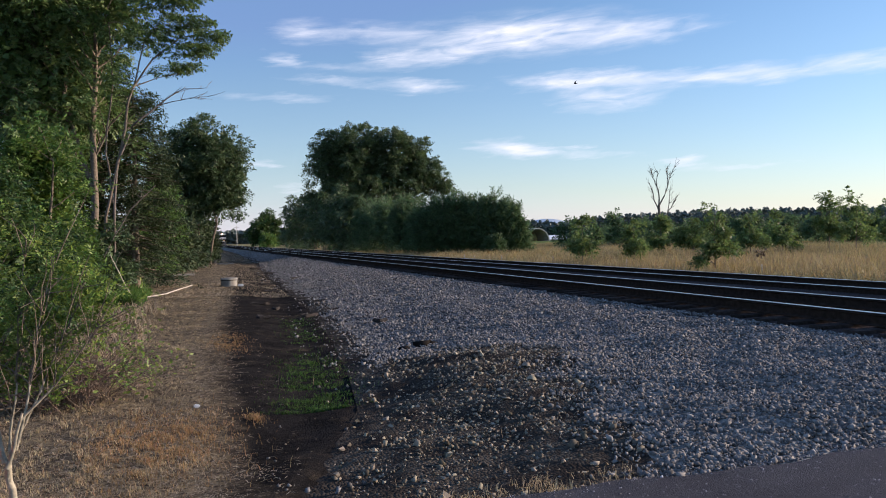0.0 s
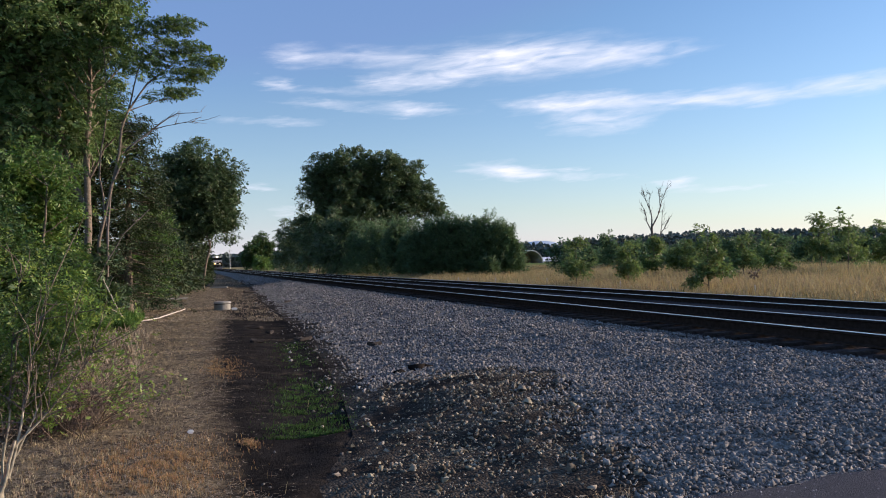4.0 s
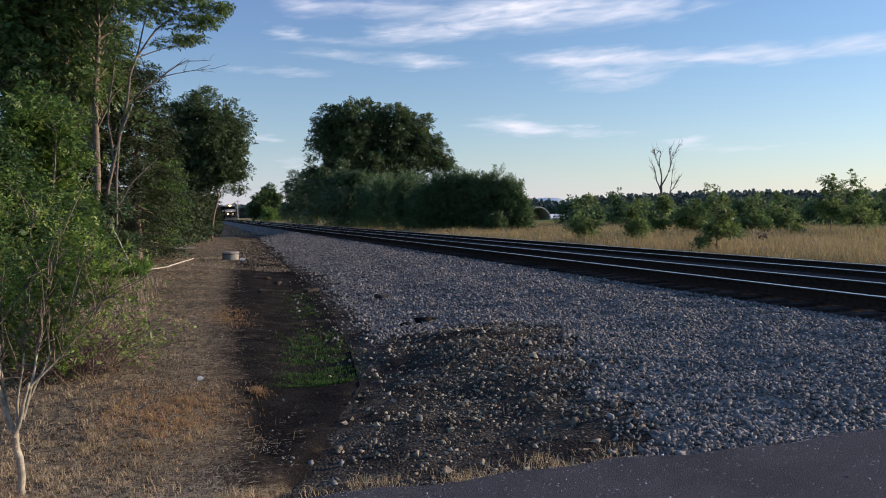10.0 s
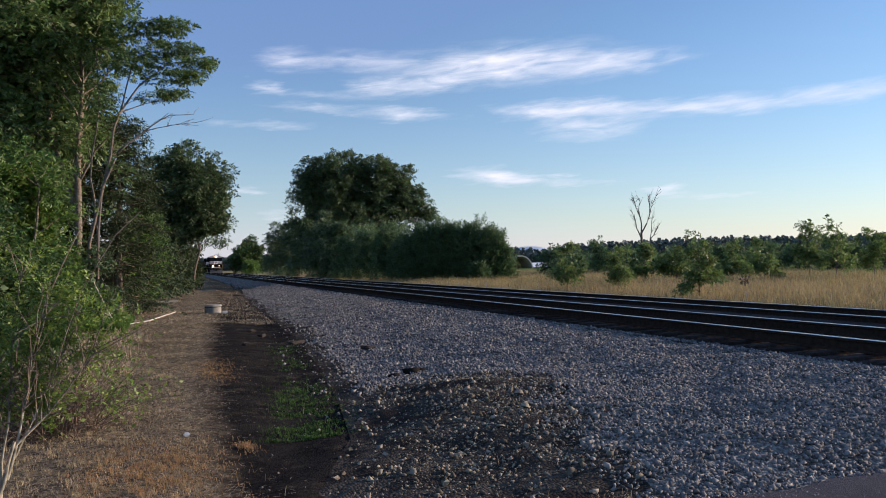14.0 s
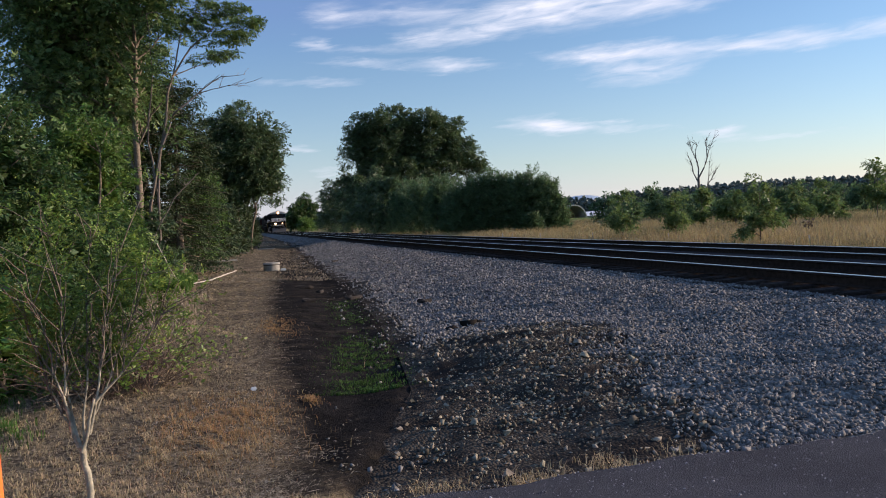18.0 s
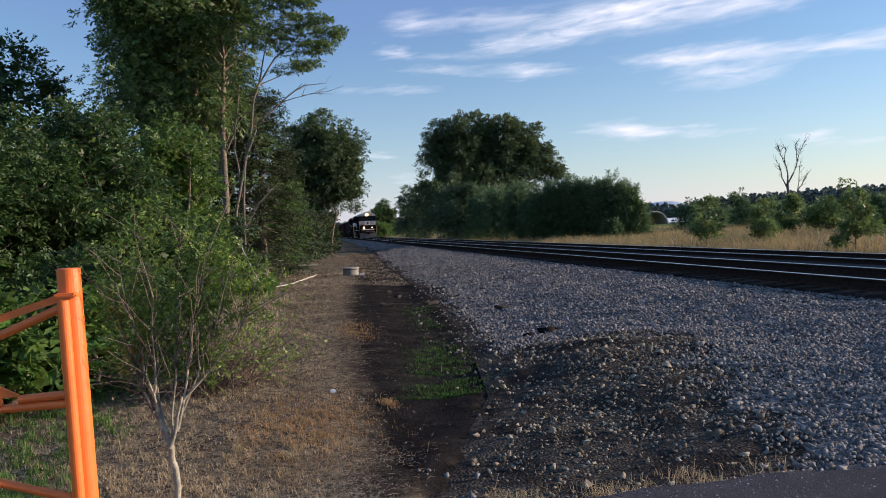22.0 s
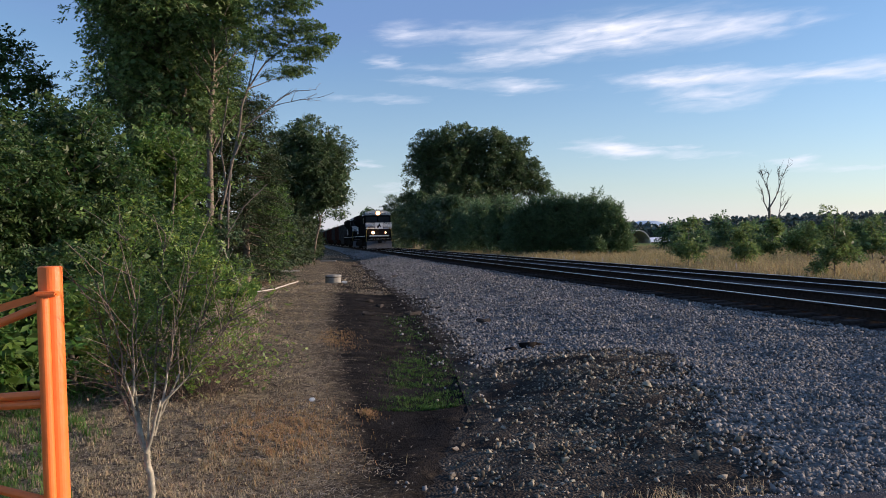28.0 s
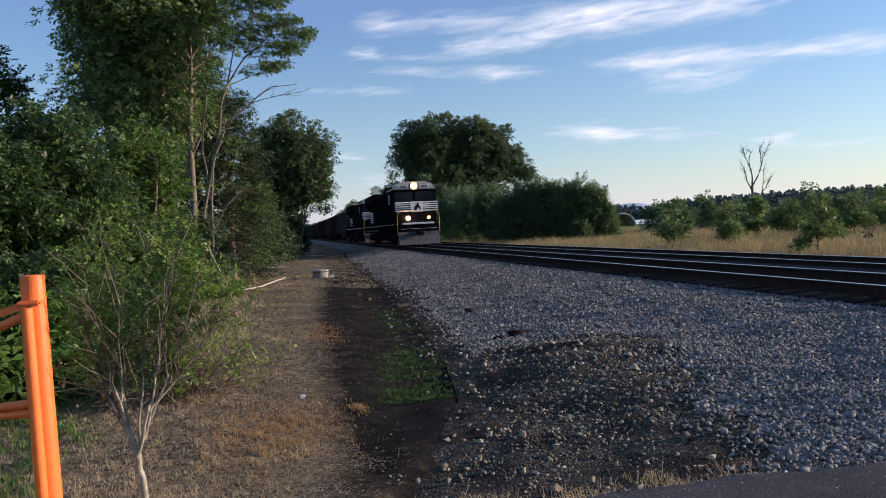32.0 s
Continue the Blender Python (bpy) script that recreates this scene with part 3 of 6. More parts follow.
def heap(x, y):
    """Share of brown soil and field stones in the heap at the foot of the bank."""
    mid = 1.9 + 0.29 * (y - 4.5)
    half = np.interp(y, [4.4, 7.0, 9.5, 10.8], [1.0, 1.5, 1.15, 0.4])
    u = np.where(x < mid, 0.6, 1.0) * np.abs((x - mid) / half) + 0.22 * wave(x, y, 2.0) + 0.12 * wave(y, x, 5.1)
    return (1 - smooth(0.5, 1.5, u)) * (1 - smooth(9.6, 11.0, y + 0.4 * wave(x, y, 3.0)))


def land(x, y):
    """Height of the ground sheet."""
    x, y = np.asarray(x, float), np.asarray(y, float)
    t = toe(y)
    dip = np.exp(-((x - (t - 0.45)) / 0.75) ** 2) * smooth(4.6, 6.5, y)
    z = -0.02 - 0.12 * dip + 0.02 * wave(x, y, 1.1) * smooth(4.4, 6, np.abs(y))
    z = np.where(x > t, np.minimum(z, -0.13) - 0.1 * smooth(0, 0.6, x - t), z)
    z = np.where(x > 15.6, -0.22 + 0.27 * smooth(15.6, 16.8, x), z)
    z = z + 0.25 * smooth(4, 14, -x)
    far = smooth(60, 220, x)
    return z - 1.6 * far


def sheet(name, xs, ys, height, mat, noise_amp=0.0, seed=1):
    X, Y = np.meshgrid(xs, ys)
    Z = height(X, Y)
    if noise_amp:
        Z = Z + np.random.default_rng(seed).normal(0, noise_amp, Z.shape)
    nx, ny = len(xs), len(ys)
    i = (np.arange(ny - 1)[:, None] * nx + np.arange(nx - 1)[None]).ravel()
    f = np.stack([i, i + 1, i + nx + 1, i + nx], 1)
    return raw(name, np.column_stack([X.ravel(), Y.ravel(), Z.ravel()]), f, mat, smooth=True)


xs = np.concatenate([[-3000, -1200, -500, -200, -90, -50, -30], np.arange(-22, -4, 0.8), np.arange(-4, 5, 0.12), np.arange(5, 16, 1.0),
                     np.arange(16, 20, 0.4), [21, 23, 26, 30, 36, 44, 55, 70, 90, 120, 160, 200, 260, 500, 1200, 3000]])
ys = np.concatenate([[-3000, -800, -200, -60, -20, -8, -2, 2], np.arange(4.2, 14, 0.13), np.arange(14, 40, 0.4), np.arange(40, 100, 2.0),
                     [105, 115, 130, 150, 180, 220, 280, 360, 500, 900, 1800, 3500]])
ground = tagged(sheet("ground", xs, ys, land, M["soil"]), "dry brown soil and mown dead grass beside the railway", "ground", kind="structure")
gx, gy = ground_xy = np.meshgrid(xs, ys)
wet_edge = np.interp(gy, [4, 6, 10, 15, 31, 55, 90], [0.2, 0.33, 0.39, 0.51, 1.47, 2.4, 3.2])
damp = smooth(wet_edge - 0.45, wet_edge + 0.35, gx) * smooth(4.4, 5.0, gy) * (1 - 0.5 * smooth(24, 60, gy))
for key, values in (("damp", damp), ("field", smooth(15.0, 15.8, gx)), ("meadow", smooth(36, 60, gx) * (1 - 0.7 * smooth(48, 60, gx - 0.6 * gy)))):
    ground.data.attributes.new(key, "FLOAT", "POINT").data.foreach_set("value", values.ravel().astype(np.float32))

bed_x = np.concatenate([np.linspace(0, 1, 60), [1.12, 1.3, 1.5, 1.7, 1.8, 1.9]])
bed_y = np.concatenate([np.arange(4.2, 16, 0.11), np.arange(16, 45, 0.4), np.arange(45, 120, 3.0), [130, 150, 180, 230, 300, 400, 520, 700]])
U, Yb = np.meshgrid(bed_x, bed_y)
Xb = np.where(U <= 1, toe(Yb) + U * (7.45 - toe(Yb)), 7.45 + (U - 1) / 0.9 * (16.6 - 7.45))
Zb = bank(Xb, Yb) + np.random.default_rng(3).normal(0, 0.008, Xb.shape) * (U <= 1) * (U > 0)
ib = (np.arange(len(bed_y) - 1)[:, None] * len(bed_x) + np.arange(len(bed_x) - 1)[None]).ravel()
bed = raw("ballast_bed", np.column_stack([Xb.ravel(), Yb.ravel(), Zb.ravel()]), np.stack([ib, ib + 1, ib + len(bed_x) + 1, ib + len(bed_x)], 1), M["ballast"], smooth=True)
tagged(bed, "sloping bank of grey crushed-stone railway ballast", "ballast", kind="structure")
bed.data.materials.append(M["mound"])
cen = np.empty(len(bed.data.polygons) * 3)
bed.data.polygons.foreach_get("center", cen)
cen = cen.reshape(-1, 3)
soil_mask = (heap(cen[:, 0], cen[:, 1]) + 0.22 * wave(cen[:, 0], cen[:, 1], 9.0) + 0.15 * wave(cen[:, 1], cen[:, 0], 21.0) > 0.5) | (cen[:, 0] - toe(cen[:, 1]) < (0.45 + 0.3 * wave(cen[:, 0], cen[:, 1], 2.2)) * (cen[:, 1] < 95))
bed.data.materials.append(M["oily"])
bed.data.polygons.foreach_set("material_index", np.where(cen[:, 0] > 7.5, 2, soil_mask).astype(np.int32))


def road():
    x = np.concatenate([np.arange(-0.2, 5, 0.25), np.arange(5, 18, 0.5), [20, 30, 60, 200]])
    y = np.array([-3.4, -2.4, -1, 0, 1, 2, 3, 3.6, 4.0, 4.25, 4.36])
    X, Y = np.meshgrid(x, y)
    X[:, 0] = -40
    Z = np.interp(X, [-50, 5.2, 7.8, 14.8, 19, 300], [0, 0.03, 0.46, 0.40, 0.05, 0.0])
    Y = np.where(Y > 4.2, Y + 0.04 * np.sin(X * 1.1) + 0.03 * np.sin(X * 3.1) + 0.03 * np.sin(X * 7.7), Y)
    Z = np.where(np.arange(len(y))[:, None] == len(y) - 1, Z - 0.05, Z) + 0.012
    n = len(x)
    i = (np.arange(len(y) - 1)[:, None] * n + np.arange(n - 1)[None]).ravel()
    ob = raw("road", np.column_stack([X.ravel(), Y.ravel(), Z.ravel()]), np.stack([i, i + 1, i + n + 1, i + n], 1), M["asphalt"], smooth=True)
    tagged(ob, "worn grey asphalt road leading over the crossing", "road", kind="structure")
    rng = np.random.default_rng(17)
    n = 9000
    cx, cy = rng.uniform(-2.5, 7.0, n), 4.3 - 2.0 * rng.uniform(0, 1, n) ** 1.6
    cz = np.interp(cx, [-50, 5.2, 7.8, 14.8], [0, 0.03, 0.46, 0.40]) + 0.012
    v, f = rocks(rng, np.column_stack([cx, cy, cz]), 0.0024 * rng.lognormal(0, 0.4, n))
    tagged(raw("road_chips", v, f, M["chips"]), "pale stone chips bedded in worn asphalt", "gravel", kind="stuff")


road()


# ---- railway ----
def rail_mesh(name, y0, y1, parent):
    o = [(-0.07, 0), (0.07, 0), (0.07, 0.012), (0.01, 0.03), (0.01, 0.125), (0.036, 0.135), (0.036, 0.162), (0.031, 0.1665), (-0.031, 0.1665), (-0.036, 0.162), (-0.036, 0.135), (-0.01, 0.125), (-0.01, 0.03), (-0.07, 0.012)]
    rail = part(name, prism(bmesh.new(), o, y0, y1, "y"), M["rail"], parent)
    head = part("rail_head", prism(bmesh.new(), [(-0.031, 0.1665), (0.031, 0.1665), (0.028, 0.172), (-0.028, 0.172)], y0, y1, "y"), M["railhead"], rail, "bright worn running surface")
    return rail


def track(x, top, label):
    root = tagged(empty("railway_track", x, 0, top - 0.172), label, "track", group="railway tracks")
    for s in (-0.75, 0.75):
        r = rail_mesh("rail", 4.3, 700, root)
        r.location.x = s
    rng = random.Random(5)
    first = None
    n = 0
    y = 4.8
    while n < 150:
        if first is None:
            t = part("tie", boxed(-1.3, 1.3, -0.115, 0.115, -0.17, 0.0, bevel=0.012), M["tie"], root)
            first = t
        else:
            t = new("tie", first.data)
            t.parent = root
        t.location = (rng.uniform(-0.05, 0.05), y, rng.uniform(-0.012, 0.0))
        t.rotation_euler = (0, 0, rng.uniform(-0.02, 0.02))
        y += 0.53
        n += 1
    # far ties
    k = np.arange(y, 420, 0.53)
    c = np.array([(a, b, d) for a in (-1.3, 1.3) for b in (-0.115, 0.115) for d in (-0.17, 0.0)])
    v = (c[None] + np.column_stack([0 * k, k, 0 * k])[:, None]).reshape(-1, 3)
    quads = np.array([(0, 1, 3, 2), (4, 6, 7, 5), (0, 4, 5, 1), (2, 3, 7, 6), (0, 2, 6, 4), (1, 5, 7, 3)])
    f = (np.arange(len(k))[:, None, None] * 8 + quads[None]).reshape(-1, 4)
    tagged(raw("far_ties", v, f, M["tie"], root), kind="stuff")
    return root


track(TRACK_X, RAIL_Z, "near railway track on dark creosoted timber ties")
track(TRACK_X2, RAIL_Z2, "far railway track on dark creosoted timber ties")


# ---- ballast stones ----
def scatter_stones():
    rng = np.random.default_rng(11)
    pts, sz = [], []
    for y0, y1, dens, s in ((4.36, 8, 1300, 0.0148), (8, 12, 800, 0.0165), (12, 18, 420, 0.0185), (18, 30, 190, 0.0205), (30, 50, 75, 0.024), (50, 80, 24, 0.033), (80, 130, 7, 0.048)):
        n = int(dens * (y1 - y0) * 7)
        y = rng.uniform(y0, y1, n)
        x = rng.uniform(0.6, 7.62, n)
        k = rng.uniform(size=n) < 0.04 + smooth(0.0, 1.0 - 0.4 * smooth(20, 50, y), x - toe(y) + rng.normal(0, 0.12, n))
        k |= rng.uniform(size=n) < heap(x, y) * smooth(0.0, 0.8, x - toe(y))
        k &= x > toe(y) - 0.1 - 0.7 * rng.uniform(size=n)
        x, y = x[k], y[k]
        pts.append(np.column_stack([x, y, np.where(x < toe(y), land(x, y), bank(x, y)) + 0.006]))
        sz.append(s * np.minimum(rng.lognormal(-0.08, 0.38, len(x)), 2.0))
    pts, sz = np.concatenate(pts), np.concatenate(sz)
    x, y = pts[:, 0], pts[:, 1]
    mound = rng.uniform(size=len(x)) < heap(x, y)
    v, f = rocks(rng, pts[~mound], sz[~mound])
    tagged(raw("ballast_stones", v, f, M["stone"]), "loose grey crushed railway stone", "gravel", kind="stuff")
    mound &= rng.uniform(size=len(x)) < (0.35 + 0.65 * smooth(4.5, 5.8, y)) * 0.6 + 0.4 * smooth(4.5, 5.8, y) * smooth(-0.5, 0.5, wave(x, y, 2.7))
    mound &= rng.uniform(size=len(x)) < 0.4 + 0.6 * smooth(0.2, 1.4, x - toe(y)) * smooth(4.6, 6.2, y)
    v, f = rocks(rng, pts[mound] - (0, 0, 0.006), 0.72 * sz[mound] * np.minimum(rng.lognormal(-0.3, 0.5, mound.sum()), 1.7))
    tagged(raw("mound_stones", v, f, M["pale_stone"]), "brown and pale stones in a dirt mound", "stones", kind="stuff")


scatter_stones()


# ---- trees ----
def limb(rng, a, b, r0, r1, n=7, wob=0.06, sag=0.0):
    a, b = np.asarray(a, float), np.asarray(b, float)
    t = np.linspace(0, 1, n)[:, None]
    length = np.linalg.norm(b - a)
    off = np.cumsum(rng.normal(0, wob * length / n, (n, 3)), 0)
    off -= t * off[-1]
    p = a + (b - a) * t + off
    p[:, 2] += sag * length * (t[:, 0] * (1 - t[:, 0]))
    return p, np.linspace(r0, r1, n)


def tree(name, label, base, height, lobes, n_leaves, leaf, leaf_mat, bark, trunk_r=0.2, clump=0.5, stems=1, seed=0, group="",
         limb_share=0.6, fork=0.35, trunk_top=None, shell=0.55, flat=0.8, own_stems=None, category="tree", core=0.12, lift=0.15, gather=260):
    """A trunk or several stems, limbs to the clumps of the crown, and a crown of leaves. lobes: (dx, dy, z, rx, ry, rz)."""
    rng = np.random.default_rng(seed + 100)
    leaf = leaf * 0.8
    root = tagged(empty(name, *base), label, category, group=group)
    stems_p, nodes = [], []
    cx, cy = np.mean([l[0] for l in lobes]), np.mean([l[1] for l in lobes])
    top = trunk_top or height * 0.82
    for pts, r0, r1 in own_stems or []:
        segs = [limb(rng, a, b, 1, 1, 4, 0.06)[0] for a, b in zip(pts, pts[1:])]
        p = np.concatenate([q[:-1] for q in segs] + [segs[-1][-1:]])
        r = np.linspace(r0, r1, len(p))
        stems_p.append((p, r))
        nodes += [(q, w, 0) for q, w in zip(p, r)]
    for s in range(0 if own_stems else stems):
        a = 2 * np.pi * s / stems + rng.uniform(0, 1)
        spread = 0 if stems == 1 else 0.25 * height * rng.uniform(0.4, 1.0)
        p, r = limb(rng, (0.1 * np.cos(a) * (stems > 1), 0.1 * np.sin(a) * (stems > 1), -0.15), (cx * 0.7 + spread * np.cos(a), cy * 0.7 + spread * np.sin(a), top * rng.uniform(0.85, 1.05)), trunk_r, trunk_r * 0.22, 12, 0.05)
        r[0] *= 1.35
        stems_p.append((p, r))
        nodes += [(q, w, s) for q, w in zip(p, r)]
    vol = np.array([l[3] * l[4] * l[5] for l in lobes]) ** 0.7
    n_clump = max(24, int(n_leaves / gather))
    which = rng.choice(len(lobes), n_clump, p=vol / vol.sum())
    d = rng.normal(size=(n_clump, 3))
    d /= np.linalg.norm(d, axis=1, keepdims=True)
    rad = rng.uniform(shell, 1.04, (n_clump, 1)) ** 0.8
    L = np.array(lobes)
    cl = L[which, :3] + d * rad * L[which, 3:]
    keep = cl[:, 2] > 0.12 * clump
    cl = cl[keep]
    N = np.array([q for q, _, _ in nodes])
    R = np.array([w for _, w, _ in nodes])
    low = N[:, 2] > fork * top * 0.6
    N, R = N[low], R[low]
    limbs = []
    for c in cl[rng.uniform(size=len(cl)) < limb_share]:
        cost = np.linalg.norm(N - c, axis=1) + 1.2 * np.maximum(N[:, 2] - c[2] + 0.1 * height, 0)
        j = int(np.argmin(cost))
        limbs.append(limb(rng, N[j], c, min(R[j] * 0.55, 0.03 + 0.02 * np.linalg.norm(N[j] - c)), 0.008, 6, 0.1, -0.05))
    if own_stems:
        for q in stems_p:
            v, f = tubes([q], 9)
            raw("stem", v, f, bark, root, smooth=True)
    else:
        v, f = tubes(stems_p, 9)
        raw("trunk", v, f, bark, root, smooth=True)
    if limbs:
        v, f = tubes(limbs, 5)
        tagged(raw("branchwork", v, f, bark, root, smooth=True), kind="stuff")
    cs = clump * rng.uniform(0.55, 1.3, len(cl))
    home = L[which, :3][:len(keep)][keep]
    n_spray = n_leaves // 9
    per = rng.integers(0, len(cl), n_spray)
    g = rng.normal(size=(n_spray, 3))
    g /= np.linalg.norm(g, axis=1, keepdims=True) + 1e-9
    c = cl[per] + g * rng.uniform(0.15, 1.0, (n_spray, 1)) ** 0.6 * cs[per][:, None] * [1.15, 1.15, flat]
    out = cl[per] - home[per]
    out /= np.linalg.norm(out, axis=1, keepdims=True) + 1e-9
    way = g * 0.9 + out * 0.7 + rng.normal(0, 0.35, (n_spray, 3)) + (0, 0, lift)
    ok = c[:, 2] > 0.05
    v, f = sprays(rng, c[ok], way[ok], leaf)
    if core:
        # broad shaded foliage deep inside the crown
        m = int(n_leaves * core)
        w = rng.choice(len(lobes), m, p=vol / vol.sum())
        g = rng.normal(size=(m, 3))
        g *= rng.uniform(0, 1, (m, 1)) ** 0.4 / (np.linalg.norm(g, axis=1, keepdims=True) + 1e-9)
        q = L[w, :3] + g * L[w, 3:] * 0.72
        v2, f2 = leaves(rng, q[q[:, 2] > 0.1], leaf * 1.9, 0.6)
        f = np.concatenate([f, f2 + len(v)])
        v = np.concatenate([v, v2])
    raw("crown", v, f, leaf_mat, root)
    return root


def cedar(name, label, base, height, radius, n, seed, leaf=0.06, mat=None):
    """A dense conifer: drooping sprays in tiers round a straight trunk."""
    rng = np.random.default_rng(seed)
    n, leaf = int(n * 0.8), leaf * 1.0
    root = tagged(empty(name, *base), label, "tree")
    p, r = limb(rng, (0, 0, -0.1), (0.1, 0, height), 0.16, 0.02, 10, 0.02)
    v, f = tubes([(p, r)], 8)
    raw("trunk", v, f, M["bark"], root, smooth=True)
    k = 210
    z = height * (0.04 + 0.94 * rng.uniform(0, 1, k) ** 1.15)
    a = rng.uniform(0, 2 * np.pi, k)
    w = radius * np.clip(1.1 - z / height, 0.05, 1) ** 0.48 * rng.uniform(0.75, 1.15, k)
    tip = np.column_stack([w * np.cos(a), w * np.sin(a), z - 0.12 * w])
    limbs = [limb(rng, (0, 0, zz + 0.1), t, 0.025, 0.006, 5, 0.05) for t, zz in zip(tip, z)]
    v, f = tubes(limbs, 4)
    tagged(raw("branchwork", v, f, M["bark"], root), kind="stuff")
    n = n // 8
    j = rng.integers(0, k, n)
    t = rng.uniform(0.25, 1.05, n)[:, None]
    c = np.column_stack([0 * z, 0 * z, z + 0.1])[j] * (1 - t) + tip[j] * t + rng.normal(0, 0.15, (n, 3)) * [1, 1, 0.7]
    way = tip[j] * [1, 1, 0] / (w[j] + 0.1)[:, None] + rng.normal(0, 0.35, (n, 3)) + (0, 0, -0.05)
    ok = c[:, 2] > 0.08
    v, f = sprays(rng, c[ok], way[ok], leaf, 8, 4.5, 0.3, 0.3)
    raw("crown", v, f, mat or M["needle"], root)
    return root


# the tall tree and its neighbours on the left of the line
tree("tall_tree", "tall dense roadside tree with a slender pale trunk", (-2.95, 26.4, 0), 14,
     [(-0.9, 0.4, 9.2, 2.6, 2.4, 2.2), (0.2, 0.3, 11.5, 2.3, 2.2, 2.2), (-1.9, 0.6, 7.2, 1.9, 2.0, 2.2), (-0.6, 0.8, 6.4, 1.5, 1.6, 1.8), (0.7, 0.2, 9.2, 1.3, 1.3, 1.0), (-2.6, 0.6, 10.4, 1.8, 2.0, 2.2)],
     62000, 0.085, M["leaf_tall"], M["bark"], 0.17, 0.55, seed=1, fork=0.5,
     own_stems=[([(-0.05, 0, -0.15), (0.13, 0, 4.25), (0.19, 0, 6.4), (0.25, 0, 7.6), (0.2, 0, 8.7), (0.35, 0, 11.5)], 0.12, 0.03),
                ([(0.13, 0, 4.4), (0.62, -0.3, 5.4), (1.05, -0.5, 5.85), (1.4, -0.5, 6.0)], 0.035, 0.01),
                ([(0.1, 0, 3.2), (-0.6, 0.2, 5.6), (-1.4, 0.3, 8.4)], 0.08, 0.03)])
tree("broadleaf_tree", "dense dark broadleaf tree behind the hedge", (-5.2, 30, 0), 14.5,
     [(0, 0, 8.2, 2.3, 2.6, 2.8), (0.1, 0, 11.4, 2.1, 2.3, 2.4), (0.6, 0, 5.4, 2.2, 2.4, 2.6)], 42000, 0.095, M["leaf_tall"], M["bark"], 0.2, 0.62, seed=2)
cedar("cedar_tree", "dark green conifer with drooping branches", (-3.3, 31.6, 0), 9.0, 2.4, 36000, 3, 0.075)
cedar("cedar_tree", "dark olive conifer with drooping branches down to the grass", (-2.0, 30.0, 0), 7.3, 2.0, 46000, 4, 0.065)
tree("broadleaf_shrub", "bright green leafy shrub at the wood's edge", (-1.75, 38, 0), 5.0, [(0, 0, 2.4, 1.0, 1.6, 2.3), (0.2, 3, 2.6, 1.0, 1.8, 2.4)], 16000, 0.085, M["leaf_light"], M["bark"], 0.06, 0.36, stems=3, seed=5, category="shrub")
tree("leaning_tree", "dark round-crowned tree leaning over the track", (0.9, 60, 0), 11,
     [(-0.9, 0, 8.6, 2.2, 2.4, 2.3), (0.8, 0, 8.3, 2.2, 2.2, 2.2), (2.0, 0, 6.5, 1.5, 1.8, 1.9), (0.2, 0, 6.3, 2.2, 2.2, 2.2), (-1.7, 0, 6.4, 1.9, 2.0, 2.3), (2.1, 0, 4.7, 1.2, 1.4, 0.8), (0.7, 0, 4.6, 1.2, 1.2, 0.9), (-2.5, 0, 4.0, 1.4, 1.8, 2.2), (-1.0, 0.3, 4.4, 1.5, 1.6, 1.5), (-1.9, 0.5, 2.2, 1.1, 1.4, 1.6)], 60000, 0.125, M["leaf_dark"], M["bark"], 0.17, 0.6, seed=6, fork=0.55,
     own_stems=[([(0.05, 0, -0.1), (-0.05, 0, 0.6), (-0.5, 0.1, 1.6), (-0.95, 0.2, 2.9), (-1.2, 0.2, 5.5), (-1.2, 0.1, 8.0)], 0.12, 0.05),
                ([(0.15, 0, -0.1), (0.25, 0, 1.0), (0.45, -0.1, 2.1), (0.75, -0.1, 3.1), (0.5, 0, 4.3), (1.0, 0, 5.6), (0.9, 0, 8.2)], 0.10, 0.04),
                ([(-0.5, 0.4, -0.1), (-0.55, 0.4, 1.4), (-0.6, 0.3, 3.0), (-1.4, 0.2, 5.2)], 0.07, 0.03),
                ([(0.7, -0.1, 3.4), (1.2, -0.1, 4.3), (1.9, 0, 5.1)], 0.05, 0.02),
                ([(0.6, 0, 4.0), (1.4, -0.1, 4.1), (2.6, 0, 4.2)], 0.035, 0.012)])
tree("broadleaf_shrub", "shaded green undergrowth beneath a leaning tree", (-2.0, 50, 0), 5.0, [(0, 0, 2.4, 1.5, 3.0, 2.4), (-0.4, 6, 3.0, 1.6, 3.0, 3.0)], 16000, 0.12, M["leaf_dark"], M["bark"], 0.07, 0.5, stems=3, seed=7, category="shrub")

for k, (x, y, h) in enumerate([(-2.6, 68, 6.0), (-0.8, 74, 4.0), (-3.4, 82, 7.0), (-4.0, 100, 7.5), (-3.6, 125, 8.5), (-4.5, 160, 9), (-5, 210, 10), (-6, 270, 11)]):
    tree("wayside_tree", "dark green tree beside the line", (x, y, 0), h, [(0, 0, h * 0.35, h * 0.3, h * 0.4, h * 0.34), (0, 0, h * 0.66, h * 0.26, h * 0.3, h * 0.3)], 5000, 0.16 + 0.0008 * y, M["leaf_row"], M["bark"], 0.12, 0.09 * h, seed=300 + k, group="trees along the line", limb_share=0.3)

